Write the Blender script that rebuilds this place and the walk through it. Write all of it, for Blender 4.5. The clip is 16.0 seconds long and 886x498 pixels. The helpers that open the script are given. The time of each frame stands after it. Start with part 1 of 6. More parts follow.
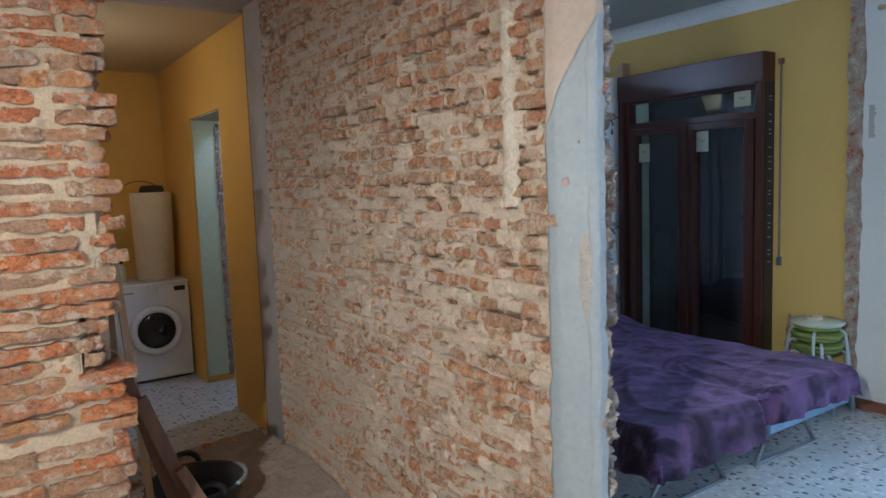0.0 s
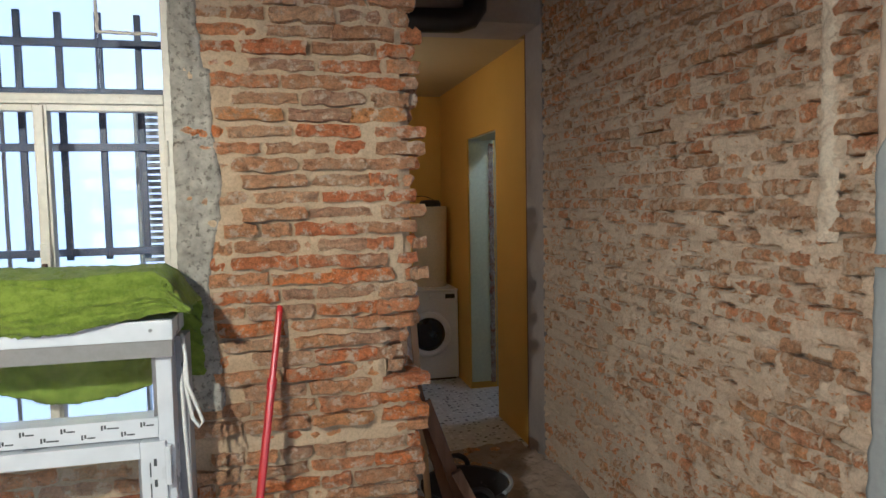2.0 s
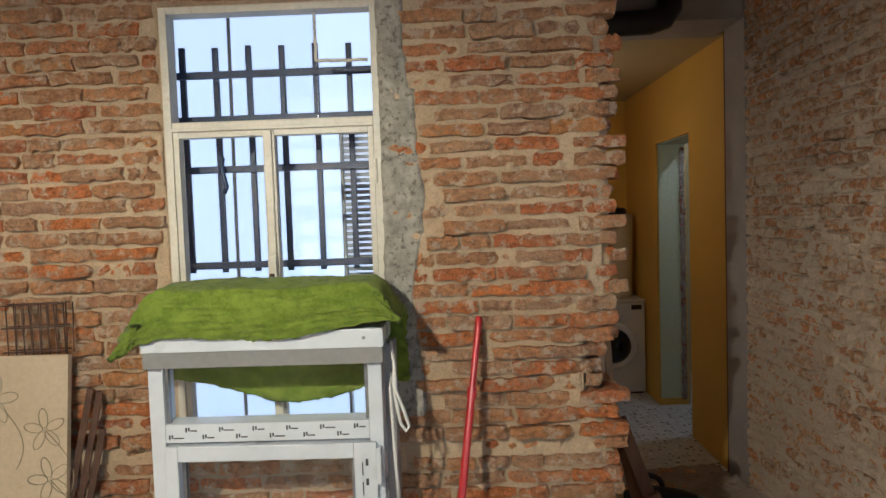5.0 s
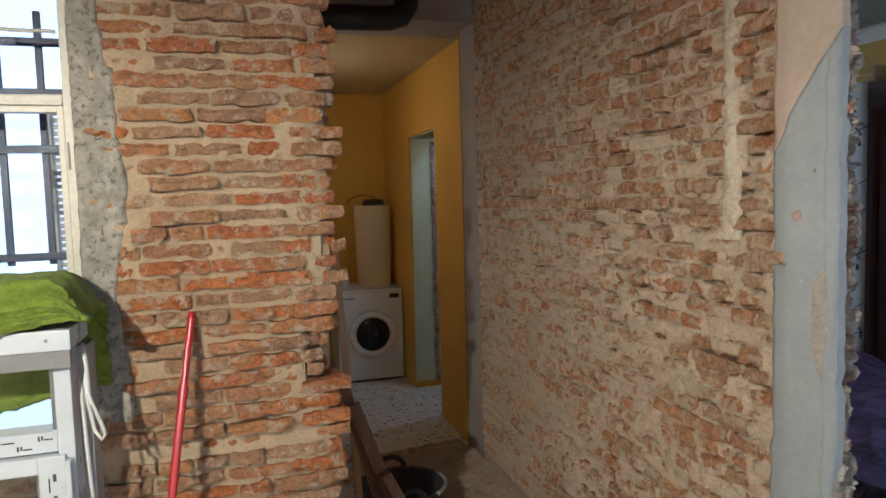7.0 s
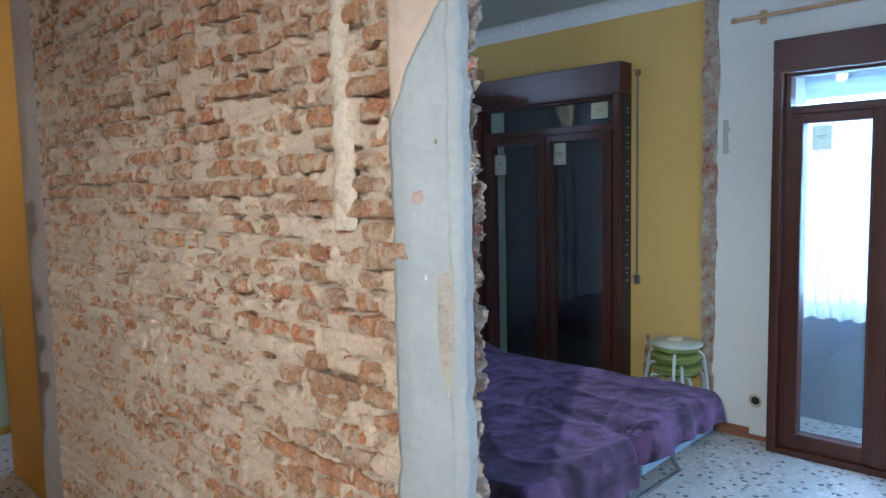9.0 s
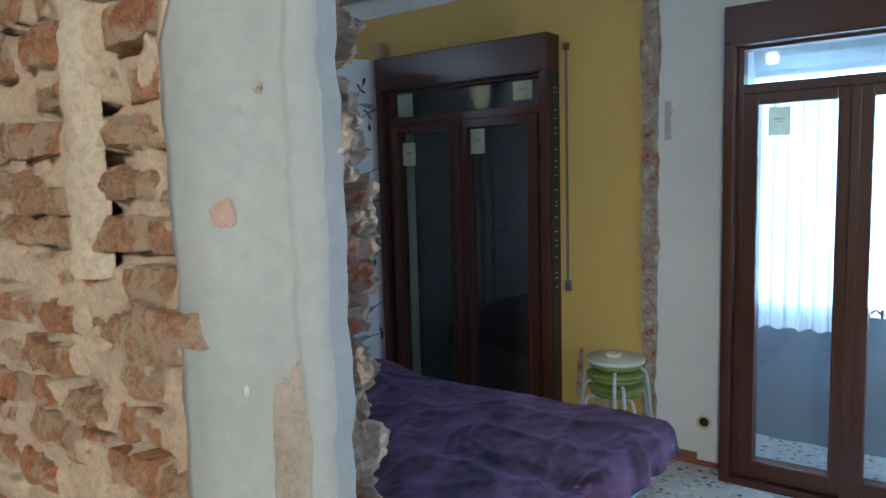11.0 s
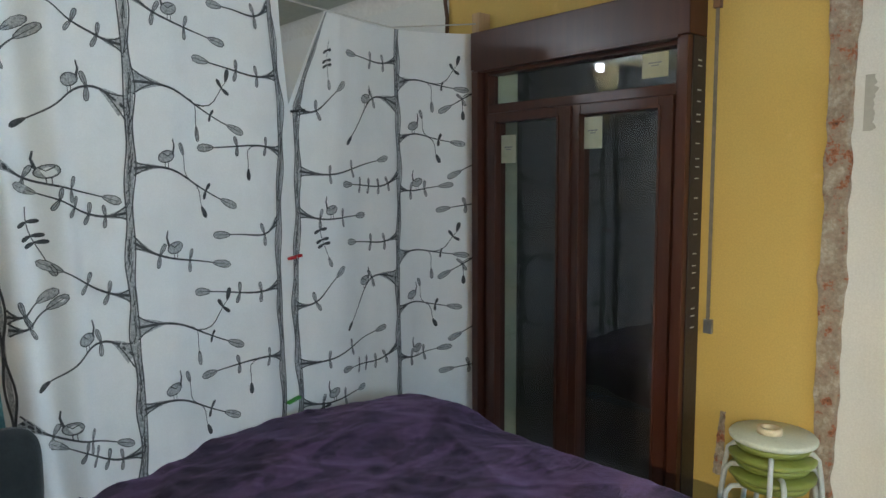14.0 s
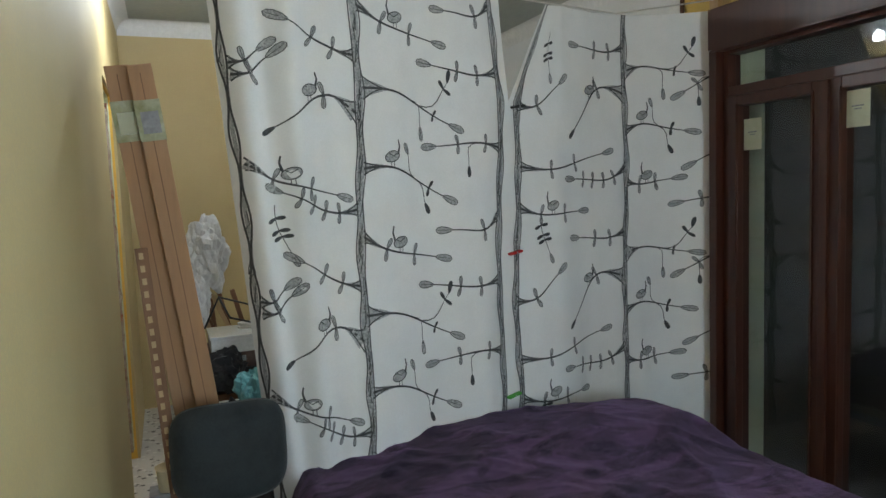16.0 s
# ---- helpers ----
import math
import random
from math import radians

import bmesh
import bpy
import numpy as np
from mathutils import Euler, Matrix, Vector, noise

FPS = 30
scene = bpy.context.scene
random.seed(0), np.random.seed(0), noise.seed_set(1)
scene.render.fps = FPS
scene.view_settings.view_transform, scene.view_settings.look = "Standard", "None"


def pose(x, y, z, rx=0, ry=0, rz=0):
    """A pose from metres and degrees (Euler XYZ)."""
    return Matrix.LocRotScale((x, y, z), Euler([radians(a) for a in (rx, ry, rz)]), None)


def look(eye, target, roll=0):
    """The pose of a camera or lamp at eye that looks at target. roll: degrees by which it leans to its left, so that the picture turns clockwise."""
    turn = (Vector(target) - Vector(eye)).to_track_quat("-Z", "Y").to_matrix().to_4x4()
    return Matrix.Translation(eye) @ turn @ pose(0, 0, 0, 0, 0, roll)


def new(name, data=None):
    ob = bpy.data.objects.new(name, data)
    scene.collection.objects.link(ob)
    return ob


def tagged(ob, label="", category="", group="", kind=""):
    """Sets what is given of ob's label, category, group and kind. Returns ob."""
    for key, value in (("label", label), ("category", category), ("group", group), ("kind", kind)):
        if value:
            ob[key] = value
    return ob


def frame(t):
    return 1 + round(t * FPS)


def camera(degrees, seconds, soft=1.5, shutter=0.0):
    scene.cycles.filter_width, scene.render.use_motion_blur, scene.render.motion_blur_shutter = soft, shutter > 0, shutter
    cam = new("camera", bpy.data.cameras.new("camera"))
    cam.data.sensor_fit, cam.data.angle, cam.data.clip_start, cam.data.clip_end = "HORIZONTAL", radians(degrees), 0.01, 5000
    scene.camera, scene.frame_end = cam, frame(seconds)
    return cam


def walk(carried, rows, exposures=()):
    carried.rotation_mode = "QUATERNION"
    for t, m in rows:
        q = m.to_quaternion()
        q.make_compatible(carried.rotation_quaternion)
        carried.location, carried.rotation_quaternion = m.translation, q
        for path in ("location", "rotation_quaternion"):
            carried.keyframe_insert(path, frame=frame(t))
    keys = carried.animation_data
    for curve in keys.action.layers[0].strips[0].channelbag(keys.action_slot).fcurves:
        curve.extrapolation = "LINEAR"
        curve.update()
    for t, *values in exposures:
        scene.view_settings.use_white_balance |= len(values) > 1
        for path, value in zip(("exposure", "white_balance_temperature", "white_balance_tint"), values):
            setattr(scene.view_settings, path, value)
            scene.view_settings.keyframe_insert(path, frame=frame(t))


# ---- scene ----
cam = camera(65.8, 16.0)
PATH = [
    (0, (0.238, 0.153, 1.616), (1.348, 1.805, 1.42), -2.0),
    (0.5, (0.204, 0.169, 1.611), (1.113, 1.942, 1.432), -1.5),
    (1, (0.193, 0.187, 1.632), (0.931, 2.037, 1.451), -1.3),
    (1.5, (0.164, 0.187, 1.65), (0.768, 2.085, 1.47), -1.1),
    (2, (0.131, 0.185, 1.668), (0.583, 2.128, 1.526), -1.1),
    (2.5, (0.111, 0.186, 1.68), (0.392, 2.163, 1.561), -1.0),
    (3, (0.077, 0.19, 1.681), (0.203, 2.183, 1.572), -1.2),
    (3.5, (0.051, 0.205, 1.682), (0.034, 2.202, 1.579), -1.0),
    (6, (0.07, 0.199, 1.686), (0.019, 2.195, 1.563), -2.0),
    (6.5, (0.153, 0.202, 1.686), (0.408, 2.181, 1.542), -2.0),
    (7, (0.265, 0.172, 1.677), (0.835, 2.083, 1.524), -1.6),
    (7.5, (0.375, 0.168, 1.661), (1.169, 1.997, 1.504), -1.6),
    (8, (0.456, 0.211, 1.646), (1.438, 1.946, 1.488), -2.0),
    (8.5, (0.551, 0.411, 1.628), (1.807, 1.957, 1.451), -1.5),
    (9, (0.649, 0.575, 1.62), (2.086, 1.955, 1.444), -1.2),
    (11.5, (1.356, 1.127, 1.631), (2.991, 2.259, 1.423), -1.7),
    (12, (1.481, 1.172, 1.621), (3.153, 2.25, 1.416), -1.8),
    (12.5, (1.769, 1.212, 1.623), (3.373, 2.39, 1.417), -2.0),
    (13, (1.888, 1.332, 1.625), (3.443, 2.576, 1.438), -1.2),
    (13.5, (1.97, 1.402, 1.611), (3.465, 2.717, 1.422), -0.5),
    (14, (2.07, 1.444, 1.616), (3.412, 2.914, 1.421), -0.3),
    (14.5, (2.16, 1.453, 1.634), (3.247, 3.119, 1.427), 0.0),
    (15, (2.194, 1.435, 1.635), (3.101, 3.205, 1.423), -1.2),
    (15.5, (2.198, 1.43, 1.59), (3.006, 3.251, 1.413), -1.9),
    (16, (2.193, 1.426, 1.575), (2.94, 3.274, 1.403), -2.1),
]
walk(cam, [(t, look(eye, target, roll)) for t, eye, target, roll in PATH],
     exposures=[(0, -0.25, 4450, 10), (1.5, -0.35, 4650, 10), (2.0, -0.78, 4750, 10), (2.5, -0.98, 4900, 10), (3.2, -1.05, 5050, 10), (6, -1.08, 5050, 10), (6.5, -1.0, 5000, 10), (6.9, -0.75, 4950, 10), (7.5, -0.3, 5000, 10), (8.0, -0.06, 4750, 10), (9.2, 0.08, 4450, 10), (11.5, -0.42, 4950, 8), (12.3, -0.36, 5300, 8), (13.0, -0.15, 5500, 8), (14.0, 0.5, 5800, 8), (14.5, 0.55, 6000, 8), (16, 0.4, 6150, 8)])

# ---- world, sun and large lights ----
world = bpy.data.worlds.new("world")
scene.world = world
world.use_nodes = True
wn = world.node_tree.nodes
sky = wn.new("ShaderNodeTexSky")
sky.sky_type, sky.sun_disc = "NISHITA", False
sky.sun_elevation, sky.sun_rotation = radians(40), radians(70)
world.node_tree.links.new(sky.outputs[0], wn["Background"].inputs[0])
wn["Background"].inputs[1].default_value = 0.1

sun = new("sun", bpy.data.lights.new("sun", "SUN"))
sun.data.energy, sun.data.angle, sun.data.color = 1.0, radians(12), (1.0, 0.95, 0.88)
sun.matrix_world = look((14, 5, 12), (5, 1, 0))


def lamp(name, place, watts, colour, radius):
    ob = new(name, bpy.data.lights.new(name, "POINT"))
    ob.data.energy, ob.data.color, ob.data.shadow_soft_size = watts, colour, radius
    ob.location = place
    return ob


def window_light(name, place, target, width, height, watts, colour):
    ob = new(name, bpy.data.lights.new(name, "AREA"))
    ob.data.shape, ob.data.size, ob.data.size_y = "RECTANGLE", width, height
    ob.data.energy, ob.data.color = watts, colour
    ob.matrix_world = look(place, target)
    return ob


BULB_BRICK = (-0.85, 0.15, 2.36)
ADDED_BULB_CORRIDOR = (0.62, 5.2, 2.2)
BULB_CEILING = (2.72, 2.2, 2.50)
BULB_CLUTTER = (2.36, 5.30, 2.68)
lamp("bulb_light_brick_room", BULB_BRICK, 430, (1.0, 0.84, 0.55), 0.03)
# Corridor light is an assumed source, added out of view to brighten its walls.
lamp("added_light_corridor", ADDED_BULB_CORRIDOR, 9, (1.0, 0.82, 0.58), 0.05)
window_light("balcony_daylight", (5.16, 1.43, 1.5), (0, 1.6, 1.2), 1.02, 1.15, 62, (0.64, 0.86, 1.0))
lamp("bulb_light_ceiling", BULB_CEILING, 6.5, (0.94, 0.97, 1.0), 0.05)
lamp("bulb_light_bedroom", BULB_CLUTTER, 22, (0.92, 0.97, 1.0), 0.04)
# Fill light from an assumed, unseen south window; brightens curtain and bedroom.
window_light("south_fill_light", (3.4, -1.93, 1.5), (3.2, 3.5, 1.0), 1.3, 1.3, 42, (0.70, 0.87, 1.0))

# ---- materials ----


def nodes_of(name):
    m = bpy.data.materials.new(name)
    m.use_nodes = True
    nt = m.node_tree
    return m, nt, nt.nodes["Principled BSDF"]


def link(nt, a, b):
    nt.links.new(a, b)


def noise_node(nt, scale, detail=4, rough=0.55, stretch=None):
    geo = nt.nodes.new("ShaderNodeNewGeometry")
    n = nt.nodes.new("ShaderNodeTexNoise")
    n.inputs["Scale"].default_value = scale
    n.inputs["Detail"].default_value = detail
    n.inputs["Roughness"].default_value = rough
    if stretch:
        mp = nt.nodes.new("ShaderNodeMapping")
        mp.inputs["Scale"].default_value = stretch
        link(nt, geo.outputs["Position"], mp.inputs[0])
        link(nt, mp.outputs[0], n.inputs["Vector"])
    else:
        link(nt, geo.outputs["Position"], n.inputs["Vector"])
    return n.outputs["Fac"]


def ramp(nt, fac, stops, constant=False):
    r = nt.nodes.new("ShaderNodeValToRGB")
    if constant:
        r.color_ramp.interpolation = "CONSTANT"
    e = r.color_ramp.elements
    while len(e) < len(stops):
        e.new(0.5)
    for el, (p, c) in zip(e, stops):
        el.position = p
        el.color = (*c, 1) if len(c) == 3 else c
    link(nt, fac, r.inputs[0])
    return r.outputs[0]


def mix(nt, fac, a, b, mode="MIX"):
    m = nt.nodes.new("ShaderNodeMix")
    m.data_type, m.blend_type = "RGBA", mode
    for sock, v in ((m.inputs[0], fac), (m.inputs[6], a), (m.inputs[7], b)):
        if isinstance(v, (int, float)):
            sock.default_value = v
        elif isinstance(v, tuple):
            sock.default_value = (*v, 1)
        else:
            link(nt, v, sock)
    return m.outputs[2]


def bump(nt, bsdf, fac, strength, distance=0.01):
    b = nt.nodes.new("ShaderNodeBump")
    b.inputs["Strength"].default_value, b.inputs["Distance"].default_value = strength, distance
    link(nt, fac, b.inputs["Height"])
    link(nt, b.outputs[0], bsdf.inputs["Normal"])


def grey(v):
    return (v, v, v)


def surface(name, c1, c2, scale=3.0, fine=60.0, rough=0.7, bumpy=0.15, metal=0.0, stain=None, stain_at=0.62, stretch=None):
    """A plain surface: two tones in large patches, fine grain, optional stains."""
    m, nt, b = nodes_of(name)
    big, small = noise_node(nt, scale, 5, 0.6, stretch), noise_node(nt, fine, 3, 0.6, stretch)
    col = mix(nt, ramp(nt, big, [(0.3, grey(0)), (0.7, grey(1))]), c1, c2)
    col = mix(nt, 0.22, col, ramp(nt, small, [(0.25, grey(0.25)), (0.75, grey(1))]), "MULTIPLY")
    if stain:
        spots = noise_node(nt, scale * 2.3, 6, 0.65)
        col = mix(nt, ramp(nt, spots, [(stain_at, grey(0)), (stain_at + 0.08, grey(0.85))]), col, stain)
    link(nt, col, b.inputs["Base Color"])
    link(nt, ramp(nt, small, [(0.2, grey(rough * 0.8)), (0.8, grey(min(1, rough * 1.15)))]), b.inputs["Roughness"])
    b.inputs["Metallic"].default_value = metal
    if bumpy:
        bump(nt, b, small, bumpy, 0.004)
    return m


def brick_material(name, island, limed=0.57, mellow=0.0):
    m, nt, b = nodes_of(name)
    if island:
        rnd = nt.nodes.new("ShaderNodeNewGeometry").outputs["Random Per Island"]
    else:
        rnd = nt.nodes.new("ShaderNodeObjectInfo").outputs["Random"]
    tone = ramp(nt, rnd, [(0.0, (0.74, 0.25, 0.06)), (0.18, (0.60, 0.20, 0.07)), (0.36, (0.68, 0.33, 0.14)),
                          (0.52, (0.52, 0.26, 0.12)), (0.68, (0.64, 0.37, 0.19)), (0.84, (0.49, 0.27, 0.155)), (1.0, (0.72, 0.32, 0.10))])
    tone = mix(nt, mellow, tone, (0.70, 0.42, 0.24))
    mott = noise_node(nt, 48, 7, 0.8)
    col = mix(nt, 0.75, tone, ramp(nt, mott, [(0.36, grey(0.40)), (0.48, grey(1.0)), (0.62, grey(1.4))]), "MULTIPLY")
    crust = noise_node(nt, 14, 7, 0.75)
    col = mix(nt, ramp(nt, crust, [(0.52, grey(0)), (0.60, grey(0.75))]), col, (0.62, 0.40, 0.23))
    soot = noise_node(nt, 9, 6, 0.7)
    col = mix(nt, ramp(nt, soot, [(0.60, grey(0)), (0.68, grey(0.6))]), col, (0.30, 0.20, 0.14))
    pits = noise_node(nt, 150, 4, 0.8)
    col = mix(nt, 0.4, col, ramp(nt, pits, [(0.40, grey(0.45)), (0.5, grey(1.0))]), "MULTIPLY")
    lime = noise_node(nt, 19, 7, 0.72)
    col = mix(nt, ramp(nt, lime, [(limed, grey(0)), (limed + 0.07, grey(0.85))]), col, (0.76, 0.60, 0.42))
    link(nt, col, b.inputs["Base Color"])
    b.inputs["Roughness"].default_value = 0.9
    bump(nt, b, noise_node(nt, 38, 9, 0.8), 1.0, 0.03)
    return m


def mortar_material(name, c1, c2, c3):
    m, nt, b = nodes_of(name)
    big, mid = noise_node(nt, 3.2, 5, 0.6), noise_node(nt, 17, 6, 0.7)
    col = mix(nt, ramp(nt, big, [(0.35, grey(0)), (0.65, grey(1))]), c1, c2)
    col = mix(nt, ramp(nt, mid, [(0.5, grey(0)), (0.68, grey(0.75))]), col, c3)
    col = mix(nt, 0.35, col, ramp(nt, noise_node(nt, 120, 3, 0.7), [(0.38, grey(0.62)), (0.55, grey(1.1))]), "MULTIPLY")
    link(nt, col, b.inputs["Base Color"])
    b.inputs["Roughness"].default_value = 0.93
    bump(nt, b, noise_node(nt, 30, 8, 0.75), 0.9, 0.02)
    return m


def rubble_material(name):
    m, nt, b = nodes_of(name)
    a = noise_node(nt, 16, 5, 0.7)
    col = ramp(nt, a, [(0.30, (0.12, 0.06, 0.04)), (0.385, (0.42, 0.16, 0.08)), (0.43, (0.38, 0.29, 0.23)),
                       (0.52, (0.42, 0.34, 0.26)), (0.62, (0.54, 0.48, 0.40))])
    col = mix(nt, 0.4, col, ramp(nt, noise_node(nt, 75, 4, 0.7), [(0.3, grey(0.3)), (0.7, grey(1.1))]), "MULTIPLY")
    link(nt, col, b.inputs["Base Color"])
    b.inputs["Roughness"].default_value = 0.95
    bump(nt, b, noise_node(nt, 60, 6, 0.75), 0.8, 0.01)
    return m


def terrazzo_material(name, dust):
    m, nt, b = nodes_of(name)
    geo = nt.nodes.new("ShaderNodeNewGeometry")
    v = nt.nodes.new("ShaderNodeTexVoronoi")
    v.inputs["Scale"].default_value = 27
    wob = nt.nodes.new("ShaderNodeTexNoise")
    wob.inputs["Scale"].default_value, wob.inputs["Detail"].default_value = 34, 2
    link(nt, geo.outputs["Position"], wob.inputs["Vector"])
    off = nt.nodes.new("ShaderNodeVectorMath")
    off.operation = "MULTIPLY_ADD"
    link(nt, wob.outputs["Color"], off.inputs[0])
    off.inputs[1].default_value = (0.035, 0.035, 0.0)
    link(nt, geo.outputs["Position"], off.inputs[2])
    link(nt, off.outputs[0], v.inputs["Vector"])
    chip = nt.nodes.new("ShaderNodeSeparateColor")
    link(nt, v.outputs["Color"], chip.inputs[0])
    base = mix(nt, noise_node(nt, 2.5), (0.50, 0.49, 0.47), (0.62, 0.61, 0.58))
    tone = ramp(nt, chip.outputs[0], [(0.0, (0.06, 0.06, 0.06)), (0.20, (0.16, 0.155, 0.15)), (0.34, (0.40, 0.38, 0.35)), (0.5, (0.70, 0.69, 0.66))], True)
    inside = ramp(nt, v.outputs["Distance"], [(0.30, grey(1)), (0.44, grey(0))])
    col = mix(nt, inside, base, tone)
    col = mix(nt, ramp(nt, noise_node(nt, 4, 6, 0.7), [(0.45 if dust else 0.66, grey(0)), (0.8, grey(0.8 if dust else 0.5))]), col, (0.26, 0.21, 0.165))
    link(nt, col, b.inputs["Base Color"])
    b.inputs["Roughness"].default_value = 0.6 if dust else 0.32
    bump(nt, b, noise_node(nt, 30), 0.05)
    return m


def glass_material(name, tint, rough=0.0):
    m, nt, b = nodes_of(name)
    b.inputs["Base Color"].default_value = (*tint, 1)
    b.inputs["Transmission Weight"].default_value = 1
    b.inputs["IOR"].default_value = 1.45
    link(nt, ramp(nt, noise_node(nt, 6), [(0.4, grey(rough)), (0.8, grey(rough + 0.03))]), b.inputs["Roughness"])
    return m


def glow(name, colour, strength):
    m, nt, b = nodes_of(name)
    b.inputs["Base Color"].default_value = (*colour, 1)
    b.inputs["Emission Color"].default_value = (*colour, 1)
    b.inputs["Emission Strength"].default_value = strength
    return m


def cloth_material(name, c1, c2, scale, sheen, rough=0.95, translucent=0.0, bumpy=0.3):
    m, nt, b = nodes_of(name)
    f = noise_node(nt, scale, 8, 0.7)
    col = mix(nt, ramp(nt, f, [(0.40, grey(0)), (0.60, grey(1))]), c1, c2)
    col = mix(nt, 0.25 if bumpy > 0.2 else 0.08, col, ramp(nt, noise_node(nt, 160, 3), [(0.3, grey(0.4)), (0.7, grey(1.05))]), "MULTIPLY")
    link(nt, col, b.inputs["Base Color"])
    b.inputs["Roughness"].default_value = rough
    b.inputs["Sheen Weight"].default_value = sheen
    b.inputs["Sheen Roughness"].default_value = 0.35
    b.inputs["Transmission Weight"].default_value = translucent
    bump(nt, b, noise_node(nt, 220, 4, 0.7), bumpy, 0.003)
    return m


def plush_material(name, c1, c2):
    """Long-piled plush, its pile brushed to and fro in streaks and patches."""
    m, nt, b = nodes_of(name)
    geo = nt.nodes.new("ShaderNodeNewGeometry")
    n = nt.nodes.new("ShaderNodeTexNoise")
    for key, v in (("Scale", 2.6), ("Detail", 7), ("Roughness", 0.62), ("Distortion", 1.6)):
        n.inputs[key].default_value = v
    mp = nt.nodes.new("ShaderNodeMapping")
    mp.inputs["Rotation"].default_value = (0, 0, 0.6)
    mp.inputs["Scale"].default_value = (0.7, 1.9, 1.0)
    link(nt, geo.outputs["Position"], mp.inputs[0])
    link(nt, mp.outputs[0], n.inputs["Vector"])
    col = mix(nt, ramp(nt, n.outputs["Fac"], [(0.42, grey(0)), (0.51, grey(0.3)), (0.58, grey(1))]), c1, c2)
    col = mix(nt, 0.45, col, ramp(nt, noise_node(nt, 26, 6, 0.75), [(0.36, grey(0.35)), (0.6, grey(1.15))]), "MULTIPLY")
    link(nt, col, b.inputs["Base Color"])
    b.inputs["Roughness"].default_value = 0.9
    b.inputs["Sheen Weight"].default_value = 0.75
    b.inputs["Sheen Roughness"].default_value = 0.3
    b.inputs["Sheen Tint"].default_value = (0.44, 0.30, 0.56, 1)
    bump(nt, b, noise_node(nt, 45, 8, 0.8), 0.8, 0.008)
    return m


def wood_material(name, c1, c2, rough, axis_stretch, bumpy=0.1):
    m, nt, b = nodes_of(name)
    f = noise_node(nt, 34, 5, 0.6, axis_stretch)
    col = mix(nt, ramp(nt, f, [(0.3, grey(0)), (0.7, grey(1))]), c1, c2)
    col = mix(nt, 0.3, col, ramp(nt, noise_node(nt, 1.2, 2), [(0.3, grey(0.8)), (0.7, grey(1.0))]), "MULTIPLY")
    link(nt, col, b.inputs["Base Color"])
    link(nt, ramp(nt, f, [(0.2, grey(rough * 0.92)), (0.8, grey(rough * 1.12))]), b.inputs["Roughness"])
    bump(nt, b, f, bumpy, 0.002)
    return m


BRICK_ONE = brick_material("old_brick", False, 0.53)
BRICK_MANY = brick_material("old_brick_joined", True, 0.53)
BRICK_PART = brick_material("smeared_brick", False, 0.49, 0.40)
BRICK_PART_MANY = brick_material("smeared_brick_joined", True, 0.49, 0.40)
MORTAR_PIER = mortar_material("lime_mortar", (0.60, 0.43, 0.255), (0.67, 0.51, 0.325), (0.52, 0.375, 0.23))
MORTAR_PART = mortar_material("pink_lime_mortar", (0.65, 0.505, 0.36), (0.71, 0.58, 0.43), (0.58, 0.41, 0.275))
RUBBLE = rubble_material("broken_masonry")
PLASTER_GREY = surface("grey_blue_plaster", (0.30, 0.322, 0.334), (0.35, 0.369, 0.379), 4, 50, 0.75, 0.3, stain=(0.25, 0.24, 0.23), stain_at=0.66)
CHASE_MORTAR = mortar_material("pale_chase_mortar", (0.70, 0.59, 0.45), (0.76, 0.66, 0.52), (0.62, 0.48, 0.34))
PLASTER_BROWN = surface("brown_plaster", (0.46, 0.36, 0.28), (0.52, 0.42, 0.34), 5, 45, 0.9, 0.3)
CEMENT = surface("grey_cement", (0.26, 0.235, 0.19), (0.48, 0.43, 0.35), 24, 60, 0.92, 1.0, stain=(0.13, 0.11, 0.085), stain_at=0.54)
PORTAL_PLASTER = surface("fresh_grey_plaster", (0.36, 0.315, 0.29), (0.45, 0.40, 0.375), 3, 40, 0.88, 0.25)
YELLOW = surface("yellow_wall_paint", (0.60, 0.415, 0.105), (0.64, 0.455, 0.13), 1.3, 140, 0.75, 0.05, stain=(0.66, 0.47, 0.16), stain_at=0.66)
CREAM_YELLOW = surface("pale_yellow_wall_paint", (0.52, 0.395, 0.185), (0.57, 0.45, 0.225), 1.3, 140, 0.7, 0.05)
ORANGE_YELLOW = surface("deep_yellow_wall_paint", (0.74, 0.44, 0.06), (0.80, 0.50, 0.09), 1.3, 140, 0.75, 0.05)
PALE_GREEN = surface("pale_green_paint", (0.56, 0.60, 0.40), (0.62, 0.66, 0.46), 2, 40, 0.8, 0.1)
WHITE_WALL = surface("white_wall_paint", (0.74, 0.75, 0.74), (0.80, 0.80, 0.79), 1.6, 140, 0.7, 0.05, stain=(0.62, 0.62, 0.60), stain_at=0.68)
# Ceiling tone is a dull grey-green, darker than the white coves.
ROOM_CEILING = surface("grey_green_ceiling_paint", (0.40, 0.42, 0.38), (0.46, 0.48, 0.43), 1.2, 30, 0.85, 0.1)
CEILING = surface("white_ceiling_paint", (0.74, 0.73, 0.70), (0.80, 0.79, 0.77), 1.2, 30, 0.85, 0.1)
TERRAZZO = terrazzo_material("terrazzo_floor", False)
DUSTY = terrazzo_material("dusty_terrazzo_floor", True)
DUST = surface("plaster_dust_and_rubble", (0.30, 0.23, 0.17), (0.42, 0.33, 0.26), 7, 60, 0.97, 1.0, stain=(0.16, 0.11, 0.08), stain_at=0.6)
